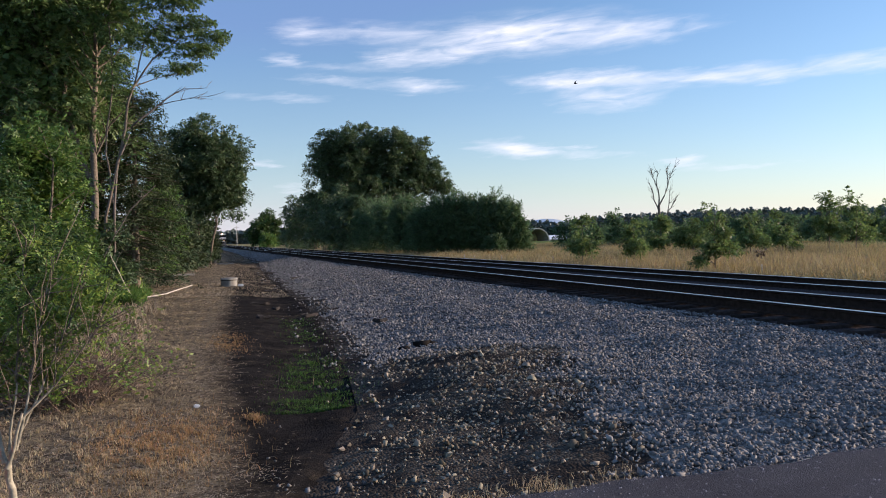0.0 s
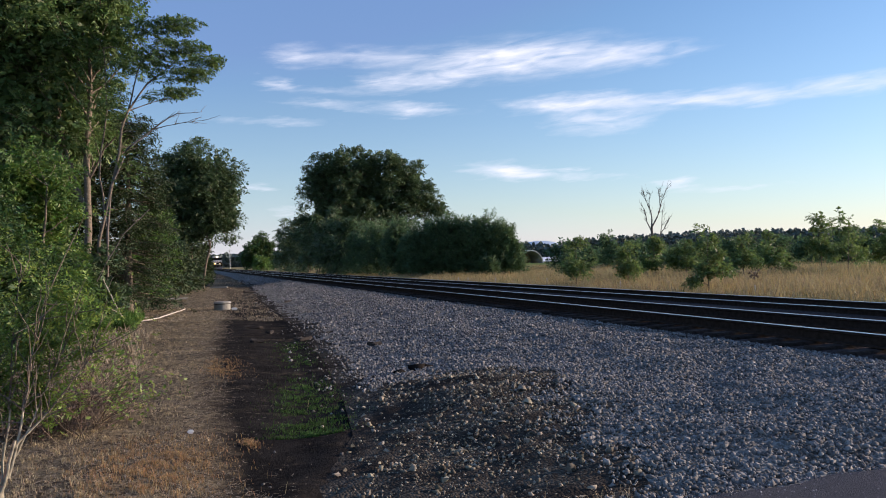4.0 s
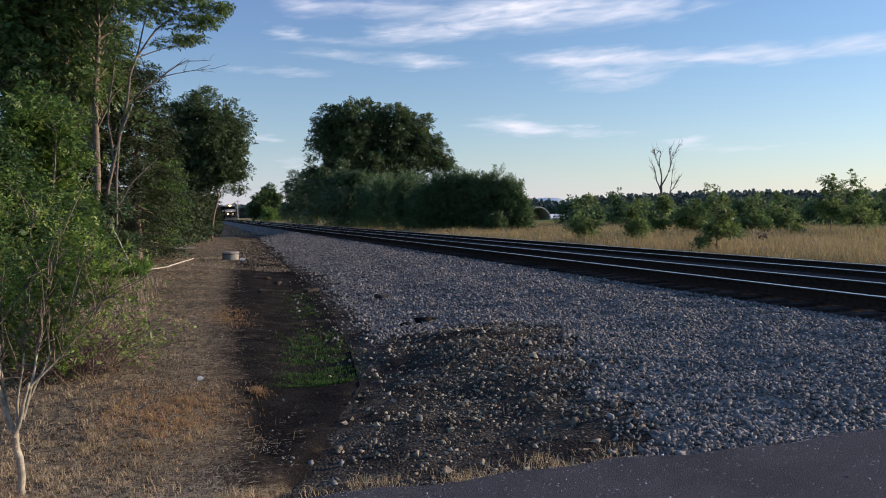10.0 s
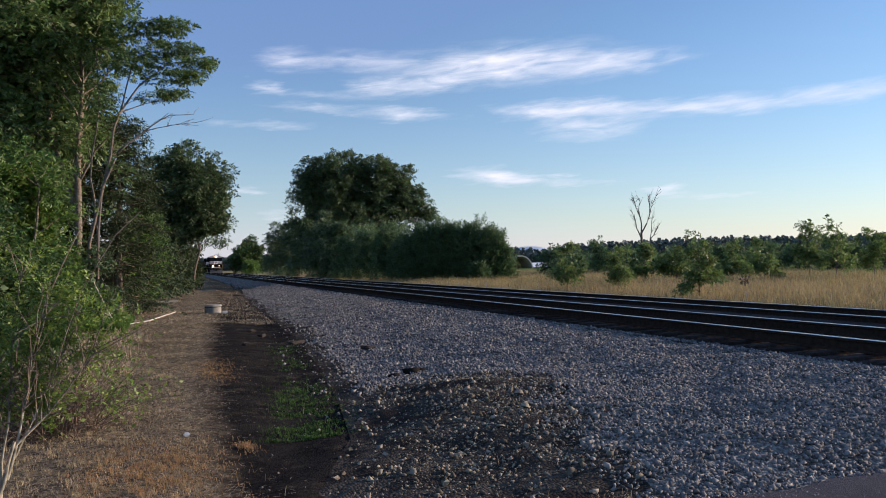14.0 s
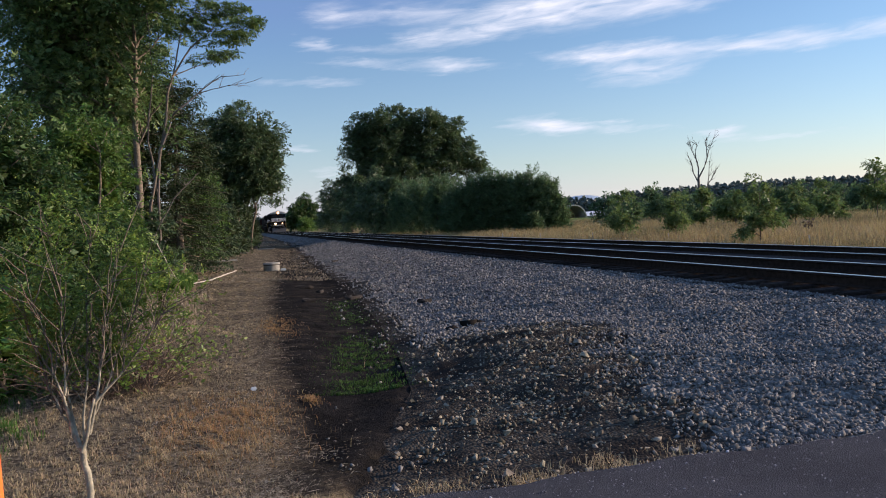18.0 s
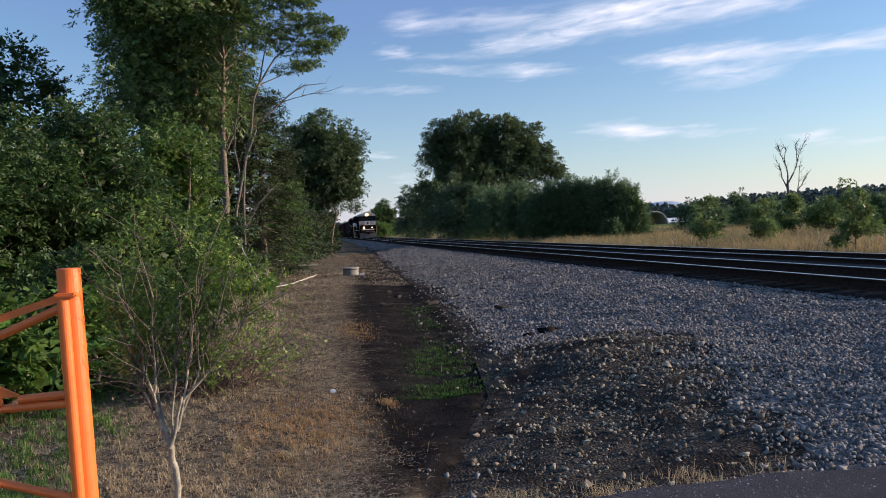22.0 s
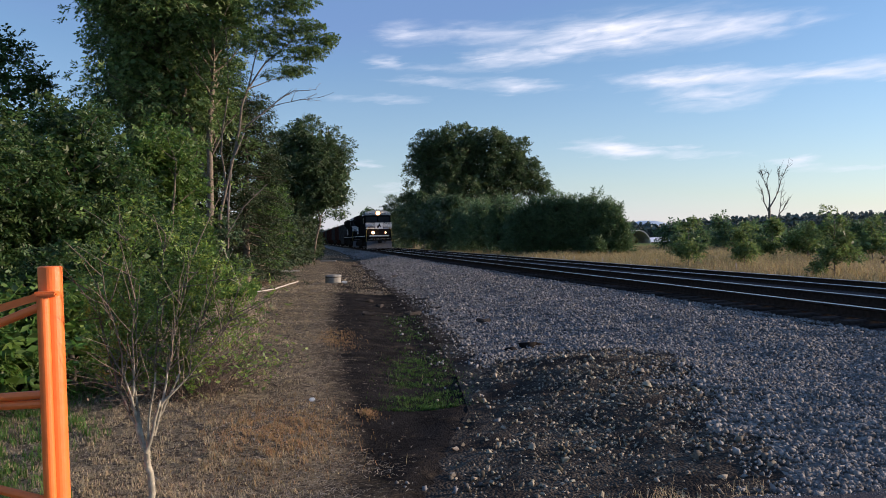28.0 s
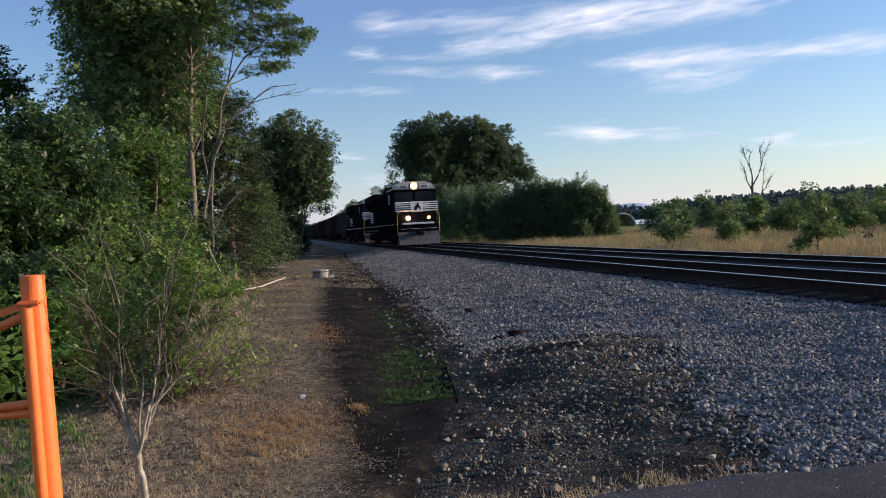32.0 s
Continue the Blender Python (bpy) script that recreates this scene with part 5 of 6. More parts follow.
def locomotive(lead):
    L = 22.0
    root = empty("locomotive", TRACK_X, 100, RAIL_Z)
    tagged(root, "black diesel freight locomotive with white nose stripes, headlights lit" if lead else "black diesel locomotive coupled behind the leading engine", "locomotive", group="locomotives")
    part("frame", boxed(-1.5, 1.5, 0.9, L - 0.9, 1.28, 1.62, bevel=0.03), M["black"], root)
    sill = part("side_sill_stripe", boxed(-1.515, -1.5, 1.4, L - 1.2, 1.53, 1.56), M["white"], root, "thin white sill stripe")
    # pilot, plow, steps
    part("plow", prism(bmesh.new(), [(-0.35, 0.12), (0.45, 0.12), (0.5, 0.95), (0.25, 1.0)], -1.42, 1.42, "x"), M["plow"], root, "worn grey snow plow")
    part("pilot", boxed(-1.48, 1.48, 0.35, 0.95, 0.55, 1.5, bevel=0.04), M["black"], root)
    ac = part("anticlimber", boxed(-1.1, 1.1, -0.05, 0.5, 1.5, 1.62, bevel=0.02), M["white"], root, "white-edged anticlimber ledge")
    bm = boxed(-0.16, 0.16, -0.6, 0.4, 0.78, 1.05, bevel=0.05)
    box(bm, -0.24, 0.24, -0.75, -0.45, 0.72, 1.12, 0.06)
    part("coupler", bm, M["under"], root)
    for s in (-1, 1):
        bm = bmesh.new()
        for k in range(4):
            box(bm, s * 1.05 if s > 0 else -1.5, 1.5 if s > 0 else -1.05, 0.02 + 0.1 * k, 0.42 + 0.1 * k, 0.42 + 0.3 * k, 0.46 + 0.3 * k)
        part("step", bm, M["under"], root)
        # hand rails
        bm = bmesh.new()
        cyl(bm, (s * 1.46, 0.1, 0.9), (s * 1.46, 0.1, 2.15), 0.022, seg=6)
        cyl(bm, (s * 1.46, 0.1, 2.15), (s * 1.15, 0.3, 2.75), 0.022, seg=6)
        part("grab_rail", bm, M["yellow"], root, "yellow grab rail")
        bm = bmesh.new()
        for k in range(11):
            y = 5.2 + k * 1.5
            cyl(bm, (s * 1.46, y, 1.62), (s * 1.46, y, 2.6), 0.018, seg=5)
        cyl(bm, (s * 1.46, 5.2, 2.6), (s * 1.46, 20.2, 2.6), 0.018, seg=5)
        cyl(bm, (s * 1.46, 5.2, 2.1), (s * 1.46, 20.2, 2.1), 0.014, seg=5)
        part("side_handrail", bm, M["under"], root)
    # nose and cab
    nose = part("nose", prism(bmesh.new(), [(0.45, 1.62), (0.35, 2.5), (0.55, 3.12), (2.1, 3.3), (2.1, 1.62)], -1.3, 1.3, "x"), M["black"], root)
    cab = part("cab", prism(bmesh.new(), [(1.35, 3.1), (1.62, 4.05), (1.75, 4.45), (4.6, 4.45), (4.6, 1.62), (1.35, 1.62)], -1.5, 1.5, "x"), M["black"], root)
    part("cab_roof", prism(bmesh.new(), [(-1.56, 4.2), (-1.3, 4.58), (-0.7, 4.74), (0.7, 4.74), (1.3, 4.58), (1.56, 4.2)], 1.35, 4.7, "y"), M["galv"], root, "grey cab roof with lamps")
    for s in (-1, 1):
        glass = part("windshield", prism(bmesh.new(), [(s * 0.1, 3.38), (s * 1.36, 3.38), (s * 1.36, 4.02), (s * 0.1, 4.02)][:: s], 1.40, 1.46, "y"), M["glass"], cab, "dark windshield")
        part("side_window", boxed(s * 1.505 - 0.01, s * 1.505 + 0.01, 2.2, 3.9, 3.25, 3.95), M["glass"], cab, "dark cab side window")
        part("number_board", boxed(s * 0.75 - 0.32, s * 0.75 + 0.32, 1.28, 1.36, 4.3, 4.5, bevel=0.01), M["white"], cab, "number board")
        for k in range(4):
            part("number_bar", boxed(s * 0.75 - 0.24 + k * 0.13, s * 0.75 - 0.16 + k * 0.13, 1.27, 1.28, 4.33, 4.47), M["black"], cab)
    if lead:
        hl = part("headlight", cyl(cyl(bmesh.new(), (-0.11, 1.2, 4.42), (-0.11, 1.32, 4.42), 0.095, seg=16), (0.11, 1.2, 4.42), (0.11, 1.32, 4.42), 0.095, seg=16), M["lamp"], cab, "bright lit headlight")
        # added emissive disc behind the lamps imitates their warm halo
        part("headlight_reflector", cyl(bmesh.new(), (0, 1.245, 4.42), (0, 1.29, 4.42), 0.27, 0.24, seg=24), M["lamp_halo"], cab, "added glowing ring for the halo round the headlight")
    for s in (-1, 1):
        d = part("ditch_light", cyl(bmesh.new(), (s * 0.72, -0.08, 1.93), (s * 0.72, 0.1, 1.93), 0.11 if s < 0 else 0.075, seg=16), M["lamp"] if s < 0 else M["lamp_dim"], root, "lit ditch light") if lead else None
        if lead:
            # same added halo disc, smaller on the dim side
            part("ditch_light_reflector", cyl(bmesh.new(), (s * 0.72, -0.03, 1.93), (s * 0.72, 0.04, 1.93), 0.18 if s < 0 else 0.12, 0.11, seg=20), M["lamp_halo"], root, "added glowing ring for the halo round the ditch light")
    # hoses, cut lever, air horn, headlight housing
    for k, x in enumerate((-0.85, -0.7, -0.55, 0.45, 0.6)):
        p = [(x, -0.05, 1.45), (x + 0.03, -0.22, 1.2), (x + 0.08, -0.25, 0.95), (x + 0.12, -0.18, 0.75)]
        v, f = tubes([(p, [0.025] * 4)], 6)
        raw("air_hose", v, f, M["under"], root, smooth=True)
    part("cut_lever", cyl(bmesh.new(), (-1.25, -0.12, 1.2), (1.25, -0.12, 1.2), 0.018, seg=6), M["galv"], root)
    part("lamp_housing", boxed(-0.34, 0.34, 1.3, 1.6, 4.26, 4.58, bevel=0.03), M["black"], cab)
    part("wind_deflector", boxed(-1.62, -1.52, 2.0, 2.06, 3.2, 3.95), M["black"], cab)
    horn = bmesh.new()
    for k in range(3):
        cyl(horn, (-0.3 + 0.3 * k, 3.2, 4.84), (-0.3 + 0.3 * k, 2.8, 4.86), 0.03, 0.08, seg=8)
    part("air_horn", horn, M["under"], cab)
    for s in (-1, 1):
        part("wiper", cyl(bmesh.new(), (s * 0.7, 1.38, 3.42), (s * 0.95, 1.39, 3.8), 0.012, seg=5), M["black"], cab)
        part("corner_post", boxed(s * 1.42 - 0.06, s * 1.42 + 0.06, 1.36, 1.48, 3.3, 4.1), M["black"], cab)
    # nose stripes and emblem
    for k in range(5):
        z = 2.62 + k * 0.145
        for s in (-1, 1):
            yy = np.interp(z, [1.62, 2.5, 3.12], [0.45, 0.35, 0.55])
            part("nose_stripe", boxed(min(s * 0.42, s * 1.5), max(s * 0.42, s * 1.5), yy - 0.05, yy + 0.05, z, z + 0.085), M["white"], nose, "white nose stripe")
    part("emblem_panel", boxed(-0.42, 0.42, 0.30, 0.46, 2.58, 3.3), M["white"], nose, "white panel with a plain dark mark")
    bm = bmesh.new()
    prism(bm, [(-0.2, 2.68), (-0.08, 2.68), (0.02, 2.86), (0.16, 2.84), (0.2, 2.7), (0.26, 2.72), (0.22, 2.95), (0.1, 3.02), (0.14, 3.2), (0.02, 3.2), (-0.08, 3.0), (-0.2, 2.92)], 0.285, 0.30, "y")
    part("emblem", bm, M["black"], nose)
    # long hood
    part("hood", boxed(-0.95, 0.95, 4.6, 16.0, 1.62, 4.25, bevel=0.08), M["black"], root)
    for k in range(9):
        part("hood_door", boxed(-0.985, -0.945, 5.0 + k * 1.2, 6.08 + k * 1.2, 1.75, 3.5, bevel=0.01), M["black"], root)
    part("dynamic_brake", boxed(-1.3, 1.3, 5.0, 8.2, 3.4, 4.55, bevel=0.1), M["black"], root)
    part("exhaust", boxed(-0.5, 0.5, 10.2, 11.6, 4.2, 4.5, bevel=0.05), M["under"], root)
    part("radiator", prism(bmesh.new(), [(-0.95, 2.9), (-1.5, 3.6), (-1.5, 4.45), (-1.2, 4.62), (1.2, 4.62), (1.5, 4.45), (1.5, 3.6), (0.95, 2.9)], 15.6, 20.4, "y"), M["black"], root, "flared radiator housing")
    for k in range(2):
        part("radiator_grille", boxed(-1.53, -1.5, 15.9 + k * 2.2, 17.9 + k * 2.2, 3.68, 4.38), M["under"], root)
    rear = part("rear_hood", boxed(-0.95, 0.95, 16.0, 20.9, 1.62, 3.9, bevel=0.08), M["black"], root)
    for k in range(5):
        part("rear_stripe", boxed(-0.975, -0.95, 18.6, 20.85, 1.95 + k * 0.2, 2.07 + k * 0.2), M["white"], rear, "white stripe")
    # fuel tank, trucks
    part("fuel_tank", boxed(-1.35, 1.35, 8.0, 14.0, 0.35, 1.28, bevel=0.15), M["under"], root)
    for y0 in (2.2, 15.4):
        truck = part("truck", boxed(-1.2, 1.2, y0, y0 + 4.4, 0.55, 0.95, bevel=0.05), M["under"], root)
        for k in range(3):
            wheelset(root, y0 + 0.4 + k * 1.8, 0.51)
            for s in (-1, 1):
                part("journal_box", boxed(s * 1.18 - 0.12, s * 1.18 + 0.12, y0 + 0.2 + k * 1.8, y0 + 0.6 + k * 1.8, 0.32, 0.75, bevel=0.03), M["under"], truck)
    # the upper works sit low over the frame
    for ob in [root.children[k] for k in range(len(root.children))] + list(nose.children) + list(cab.children):
        if ob.name.startswith(("wheel", "side_handrail")):
            continue
        for v in ob.data.vertices:
            if v.co.z > 4.0 or (v.co.z > 2.5 and v.co.y < 5.0):
                v.co.z -= 0.22
    return root


def hopper_car(mat, label):
    L = 15.6
    root = tagged(empty("hopper_car", TRACK_X, 150, RAIL_Z), label, "freight car", group="freight cars")
    side = [(0.5, 1.25), (0.5, 3.75), (L - 0.5, 3.75), (L - 0.5, 1.25)]
    for s in (-1, 1):
        part("side_wall", prism(bmesh.new(), side, s * 1.45 - 0.03, s * 1.45 + 0.03, "x"), mat, root)
        for k in range(11):
            y = 0.7 + k * (L - 1.4) / 10
            part("side_post", boxed(s * 1.5 - 0.05, s * 1.5 + 0.05, y - 0.06, y + 0.06, 1.2, 3.78), mat, root)
        part("top_rail", boxed(s * 1.48 - 0.07, s * 1.48 + 0.07, 0.4, L - 0.4, 3.7, 3.84), mat, root)
    for y0, y1 in ((0.5, 2.6), (L - 0.5, L - 2.6)):
        lo, hi = sorted((y0, y0 + 0.06 * (1 if y1 > y0 else -1)))
        part("end_wall", boxed(-1.45, 1.45, lo, hi, 1.9, 3.75), mat, root)
        part("slope_sheet", prism(bmesh.new(), [(y0, 2.2), (y1, 1.15), (y1, 1.05), (y0, 2.1)], -1.42, 1.42, "x"), mat, root)
    bm = bmesh.new()
    bmesh.ops.create_grid(bm, x_segments=6, y_segments=24, size=0.5, matrix=Matrix.Translation((0, L / 2, 3.6)) @ Matrix.Diagonal((2.8, L - 1.2, 1, 1)))
    for v in bm.verts:
        v.co.z += 0.22 * math.cos(v.co.x * 1.1) * (0.6 + 0.4 * math.sin(v.co.y * 2.1)) - 0.1
    part("load", bm, M["coal"], root, "heaped black load", smooth=True)
    part("centre_sill", boxed(-0.25, 0.25, 0.0, L, 0.85, 1.15), M["under"], root)
    for k in range(3):
        y = 4.2 + k * 2.9
        part("hopper", prism(bmesh.new(), [(y - 1.1, 1.3), (y + 1.1, 1.3), (y + 0.35, 0.45), (y - 0.35, 0.45)], -1.3, 1.3, "x"), mat, root)
    for y0 in (1.2, L - 3.3):
        truck = part("truck", boxed(-1.1, 1.1, y0, y0 + 2.1, 0.45, 0.7, bevel=0.04), M["under"], root)
        for k in (0.15, 1.95):
            wheelset(root, y0 + k, 0.46)
    return root


TRAIN = [(locomotive(True), 0.0), (locomotive(False), 22.6)]
grey = hopper_car(M["car_grey"], "weathered grey hopper car in the train")
red = hopper_car(M["car_red"], "oxide-red hopper car in the train")
TRAIN += [(grey, 45.4), (red, 61.6)]
for k in range(12):
    src = (grey, red, red)[k % 3] if k % 5 else grey
    TRAIN.append((copy_thing(src, pose(TRACK_X, 150, RAIL_Z)), 77.8 + 16.2 * k))

# distance of the leading engine's nose along the line, time by time
RUN = [(0, 291.0), (3, 272.5), (6, 253.0), (9.5, 229.0), (13, 204.0), (18, 166.2), (21, 142.3), (25, 110.6), (28, 87.4), (30, 69.8), (32, 51.8)]


# ---- by the camera: gate, sapling, shrubs ----
def pipe_run(points, r, seg=12):
    bm = bmesh.new()
    for a, b in zip(points, points[1:]):
        cyl(bm, a, b, r, seg=seg)
    return bm


def gate():
    root = tagged(empty("gate_post", -1.47, 5.07, 0), "bright orange painted steel gate post", "gate post")
    bm = cyl(bmesh.new(), (0.02, 0, -0.1), (-0.004, 0, 1.47), 0.067, seg=28)
    part("post", bm, M["orange"], root, smooth=False)
    part("cap", cyl(bmesh.new(), (-0.004, 0, 1.47), (-0.004, 0, 1.476), 0.063, 0.057, seg=28), M["orange"], root, "slightly paler welded cap")
    arm = tagged(empty("gate", -1.49, 4.985, 0), "orange tubular steel swing gate hung on its post", "gate")
    part("stile", pipe_run([(0.02, 0, 0.04), (0.0, 0, 1.31)], 0.034, 18), M["orange"], arm)
    part("collar", boxed(-0.045, 0.085, -0.045, 0.06, 1.30, 1.33, bevel=0.01), M["orange"], arm, "hinge collar")
    part("top_strap", prism(bmesh.new(), [(-0.02, 1.325), (-2.2, 0.67), (-2.2, 0.625), (-0.02, 1.28)], -0.01, 0.005, "y"), M["orange"], arm, "flat diagonal strap")
    part("upper_brace", pipe_run([(-0.01, 0.01, 1.245), (-1.4, 0.05, 0.68)], 0.026), M["orange"], arm)
    part("lower_brace", pipe_run([(0.02, 0.01, 0.09), (-1.6, 0.05, 0.62)], 0.026), M["orange"], arm)
    part("rail", pipe_run([(0.0, 0.01, 0.672), (-3.2, 0.09, 0.65)], 0.026), M["orange"], arm)
    part("latch_bar", pipe_run([(0.0, 0.005, 0.728), (-0.28, 0.01, 0.72)], 0.025), M["orange"], arm)
    part("latch_plate", prism(bmesh.new(), [(-0.25, 0.735), (-0.37, 0.74), (-0.365, 0.70), (-0.40, 0.68), (-0.46, 0.835), (-0.445, 0.845)], -0.005, 0.01, "y"), M["orange"], arm, "bent triangular latch plate")


gate()


def sapling():
    rng = np.random.default_rng(31)
    root = tagged(empty("sapling", -0.95, 5.08, 0), "small multi-stemmed sapling with pale bark and sparse leaves", "tree")
    paths = [limb(rng, (0.03, 0, -0.05), (0.0, 0, 0.36), 0.022, 0.018, 9, 0.22)]
    ends = []
    fan = [(-0.34, 0.12, 1.40, 0.0), (-0.25, 0.02, 1.60, 0.02), (-0.13, 0.2, 1.75, 0.0), (-0.05, 0.02, 1.5, 0.0), (0.10, 0.2, 1.78, 0.03), (0.26, 0.05, 1.62, 0.03), (0.40, 0.1, 1.45, 0.04), (0.50, 0.05, 1.2, 0.05)]
    paths.append(limb(rng, (0.0, 0, 0.34), (-0.09, 0.03, 0.66), 0.015, 0.009, 6, 0.14))
    paths.append(limb(rng, (0.005, 0, 0.33), (0.085, 0, 0.64), 0.013, 0.008, 6, 0.14))
    for k, (x, y, z, s) in enumerate(fan):
        a = (-0.02 - 0.018 * k, 0.01 * k, 0.36 + 0.075 * k) if k < 4 else (0.01 + 0.022 * (k - 4), 0, 0.34 + 0.085 * (k - 4))
        z *= 0.93
        mid = (a[0] + (x - a[0]) * 0.42, y * 0.4, a[2] + (z - a[2]) * 0.36)
        p1, r1 = limb(rng, a, mid, 0.011 if k in (1, 5) else 0.0085, 0.0055, 6, 0.1)
        p2, r2 = limb(rng, mid, (x, y, z), 0.0055, 0.002, 8, 0.1, 0.1)
        paths += [(p1, r1), (p2, r2)]
        ends += list(p1[3:]) + list(p2)
    E = np.array(ends)
    tips = []
    for _ in range(150):
        a = E[rng.integers(0, len(E))]
        b = a + rng.normal(0, 0.10, 3) * [1, 0.6, 1] + (0.25 * (a[0] - 0), 0, rng.uniform(0.05, 0.28))
        if b[2] < 0.6:
            continue
        paths.append(limb(rng, a, b, 0.004, 0.0015, 5, 0.12))
        tips.append(paths[-1][0])
    v, f = tubes(paths[:1], 10)
    raw("trunk", v, f, M["pale_bark"], root, smooth=True)
    for k, p in enumerate(paths[1:19]):
        v, f = tubes([p], 7)
        raw("stem", v, f, M["bark" if k > 2 and k % 2 else "pale_bark"], root, smooth=True)
    v, f = tubes(paths[19:], 4)
    tagged(raw("twig_mass", v, f, M["bark"], root), kind="stuff")
    T = np.concatenate(tips)
    T = T[T[:, 2] > 0.75]
    c = T[rng.integers(0, len(T), 2100)] + rng.normal(0, 0.055, (2100, 3)) * [1, 0.6, 1]
    c = c[c[:, 0] > -0.42]
    c[:, 1] = np.abs(c[:, 1]) + 0.06
    v, f = sprays(rng, c, rng.normal(0, 0.6, c.shape) + (0.1, 0, 0.5), 0.0135, 7, 4.5, 0.42, 0.1)
    raw("crown", v, f, M["sapling_leaf"], root)


sapling()


def brown_shrub():
    rng = np.random.default_rng(33)
    root = tagged(empty("dying_shrub", -1.05, 8.9, 0), "low dying shrub of reddish-brown twigs", "shrub")
    paths, tips = [], []
    for _ in range(620):
        a = (rng.normal(-0.25, 0.25), rng.normal(0, 0.35), 0)
        d = rng.normal(0, 0.38, 3)
        b = (a[0] * 1.3 + d[0], a[1] * 1.3 + d[1], rng.uniform(0.2, 0.75) - 0.25 * abs(a[0]))
        p = limb(rng, a, b, 0.005, 0.002, 6, 0.12, 0.15)
        paths.append(p)
        tips.append(p[0][2:])
    v, f = tubes(paths, 4)
    tagged(raw("twig_mass", v, f, M["twig"], root), kind="stuff")
    T = np.concatenate(tips)
    v, f = leaves(rng, T[rng.integers(0, len(T), 2600)] + rng.normal(0, 0.06, (2600, 3)), 0.018)
    tagged(raw("dead_leaf_mass", v, f, M["twig"], root), kind="stuff")
    R = T[(T[:, 0] > 0.35)]
    v, f = leaves(rng, R[rng.integers(0, len(R), 420)] + rng.normal(0, 0.07, (420, 3)), 0.026)
    tagged(raw("green_leaf_mass", v, f, M["sapling_leaf"], root, "fresh yellow-green leaves"), kind="stuff")


brown_shrub()


# ---- grasses ----
def grass(name, label, mat, n, area, height, width, seed, keep=None, lean=0.7, tuft=0.0):
    rng = np.random.default_rng(seed)
    x0, x1, y0, y1 = area
    xy = np.column_stack([rng.uniform(x0, x1, n), y0 + (y1 - y0) * rng.uniform(0, 1, n) ** 2.2])
    if tuft:
        # blades stand in tufts of about fourteen
        m = max(1, n // 14)
        j = rng.integers(0, m, n)
        xy = xy[:m][j] + rng.normal(0, tuft, (n, 2)) * rng.uniform(0.4, 1.5, (m, 1))[j]
        xy[:, 1] = np.maximum(xy[:, 1], y0)
    if keep is not None:
        xy = xy[keep(xy[:, 0], xy[:, 1], rng.uniform(size=len(xy)))]
    gz = np.where(xy[:, 0] > toe(xy[:, 1]), bank(xy[:, 0], xy[:, 1]), land(xy[:, 0], xy[:, 1]))
    v, f = blades(rng, xy, gz, height, width, lean)
    tagged(raw(name, v, f, mat), label, "grass", kind="stuff")


def wet(x, y):
    return smooth(-0.35, 0.3, x - np.interp(y, [4, 6, 10, 15, 31, 55], [0.2, 0.33, 0.39, 0.51, 1.47, 2.4]) + 0.2 * wave(x, y, 2.3))


grass("dry_grass", "short mown straw-coloured dry grass", M["straw"], 200000, (-4.2, 1.7, 4.36, 32), 0.036, 0.0019, 41,
      lambda x, y, r: r < 0.85 * (1 - wet(x + 0.25, y)) ** 1.5 * (1 - 0.8 * np.exp(-((x + 0.2) / 0.5) ** 2 - ((y - 7.0) / 0.9) ** 2)) * (0.5 + 0.5 * smooth(-0.5, 0.2, wave(x, y, 1.7) + 0.5 * wave(x, y, 5.3))), 1.3, 0.024)
grass("russet_grass", "patches of russet dead grass", M["rust_grass"], 110000, (-1.6, 1.1, 4.7, 15), 0.045, 0.002, 42,
      lambda x, y, r: (r < 0.95 * np.exp(-((x + 0.25) / 0.46) ** 2 - ((y - 7.0) / 0.85) ** 2)) | (r < np.exp(-((x - 0.58) / 0.24) ** 2 - ((y - 13.0) / 0.9) ** 2)) | (r < np.exp(-((x - 0.62) / 0.1) ** 2 - ((y - 7.6) / 0.15) ** 2)), 1.3, 0.022)
grass("green_grass", "green grass at the foot of the hedge", M["green_grass"], 36000, (-6, -1.2, 5.2, 11), 0.08, 0.004, 43,
      lambda x, y, r: r < 0.9 * smooth(0.35, -0.35, x + 0.10 * (y - 5) + 1.75 + 0.25 * wave(x, y, 2.0)), 0.9, 0.03)
grass("green_verge", "green weeds beside a fallen branch", M["green_grass"], 7000, (-2.6, -1.3, 21, 27), 0.3, 0.012, 44, None, 0.5)
grass("ditch_grass", "vivid green grass in the damp ditch", M["moss"], 42000, (0.6, 2.7, 7.8, 17.5), 0.034, 0.003, 45,
      lambda x, y, r: r < np.exp(-(np.abs(x - (toe(y) - 0.42)) / 0.32) ** 2.2) * np.where(y < 13, np.exp(-np.abs((y - 9.7) / 1.9) ** 2.6), 0.4) * np.where(np.abs(y - 8.75 - 0.1 * wave(x, y, 4)) < 0.15, 0.3, 1), 0.9, 0.03)
grass("tall_straw", "pale tall dead grass at the hedge", M["old_straw"], 14000, (-2.4, -0.6, 10.5, 21), 0.22, 0.005, 46, lambda x, y, r: r < smooth(0.5, -0.5, x + 1.15 + 0.4 * wave(y, x, 1.0)), 1.3, 0.05)
grass("edge_grass", "ragged dry grass along the road edge", M["straw"], 12000, (-3.0, 2.9, 4.34, 4.66), 0.065, 0.0018, 47,
      lambda x, y, r: r < np.where(x < 0.4, 0.8, 0.1 + 0.7 * smooth(0.1, 0.8, wave(x, y, 4.3)) * (x < 2.3)), 1.2)
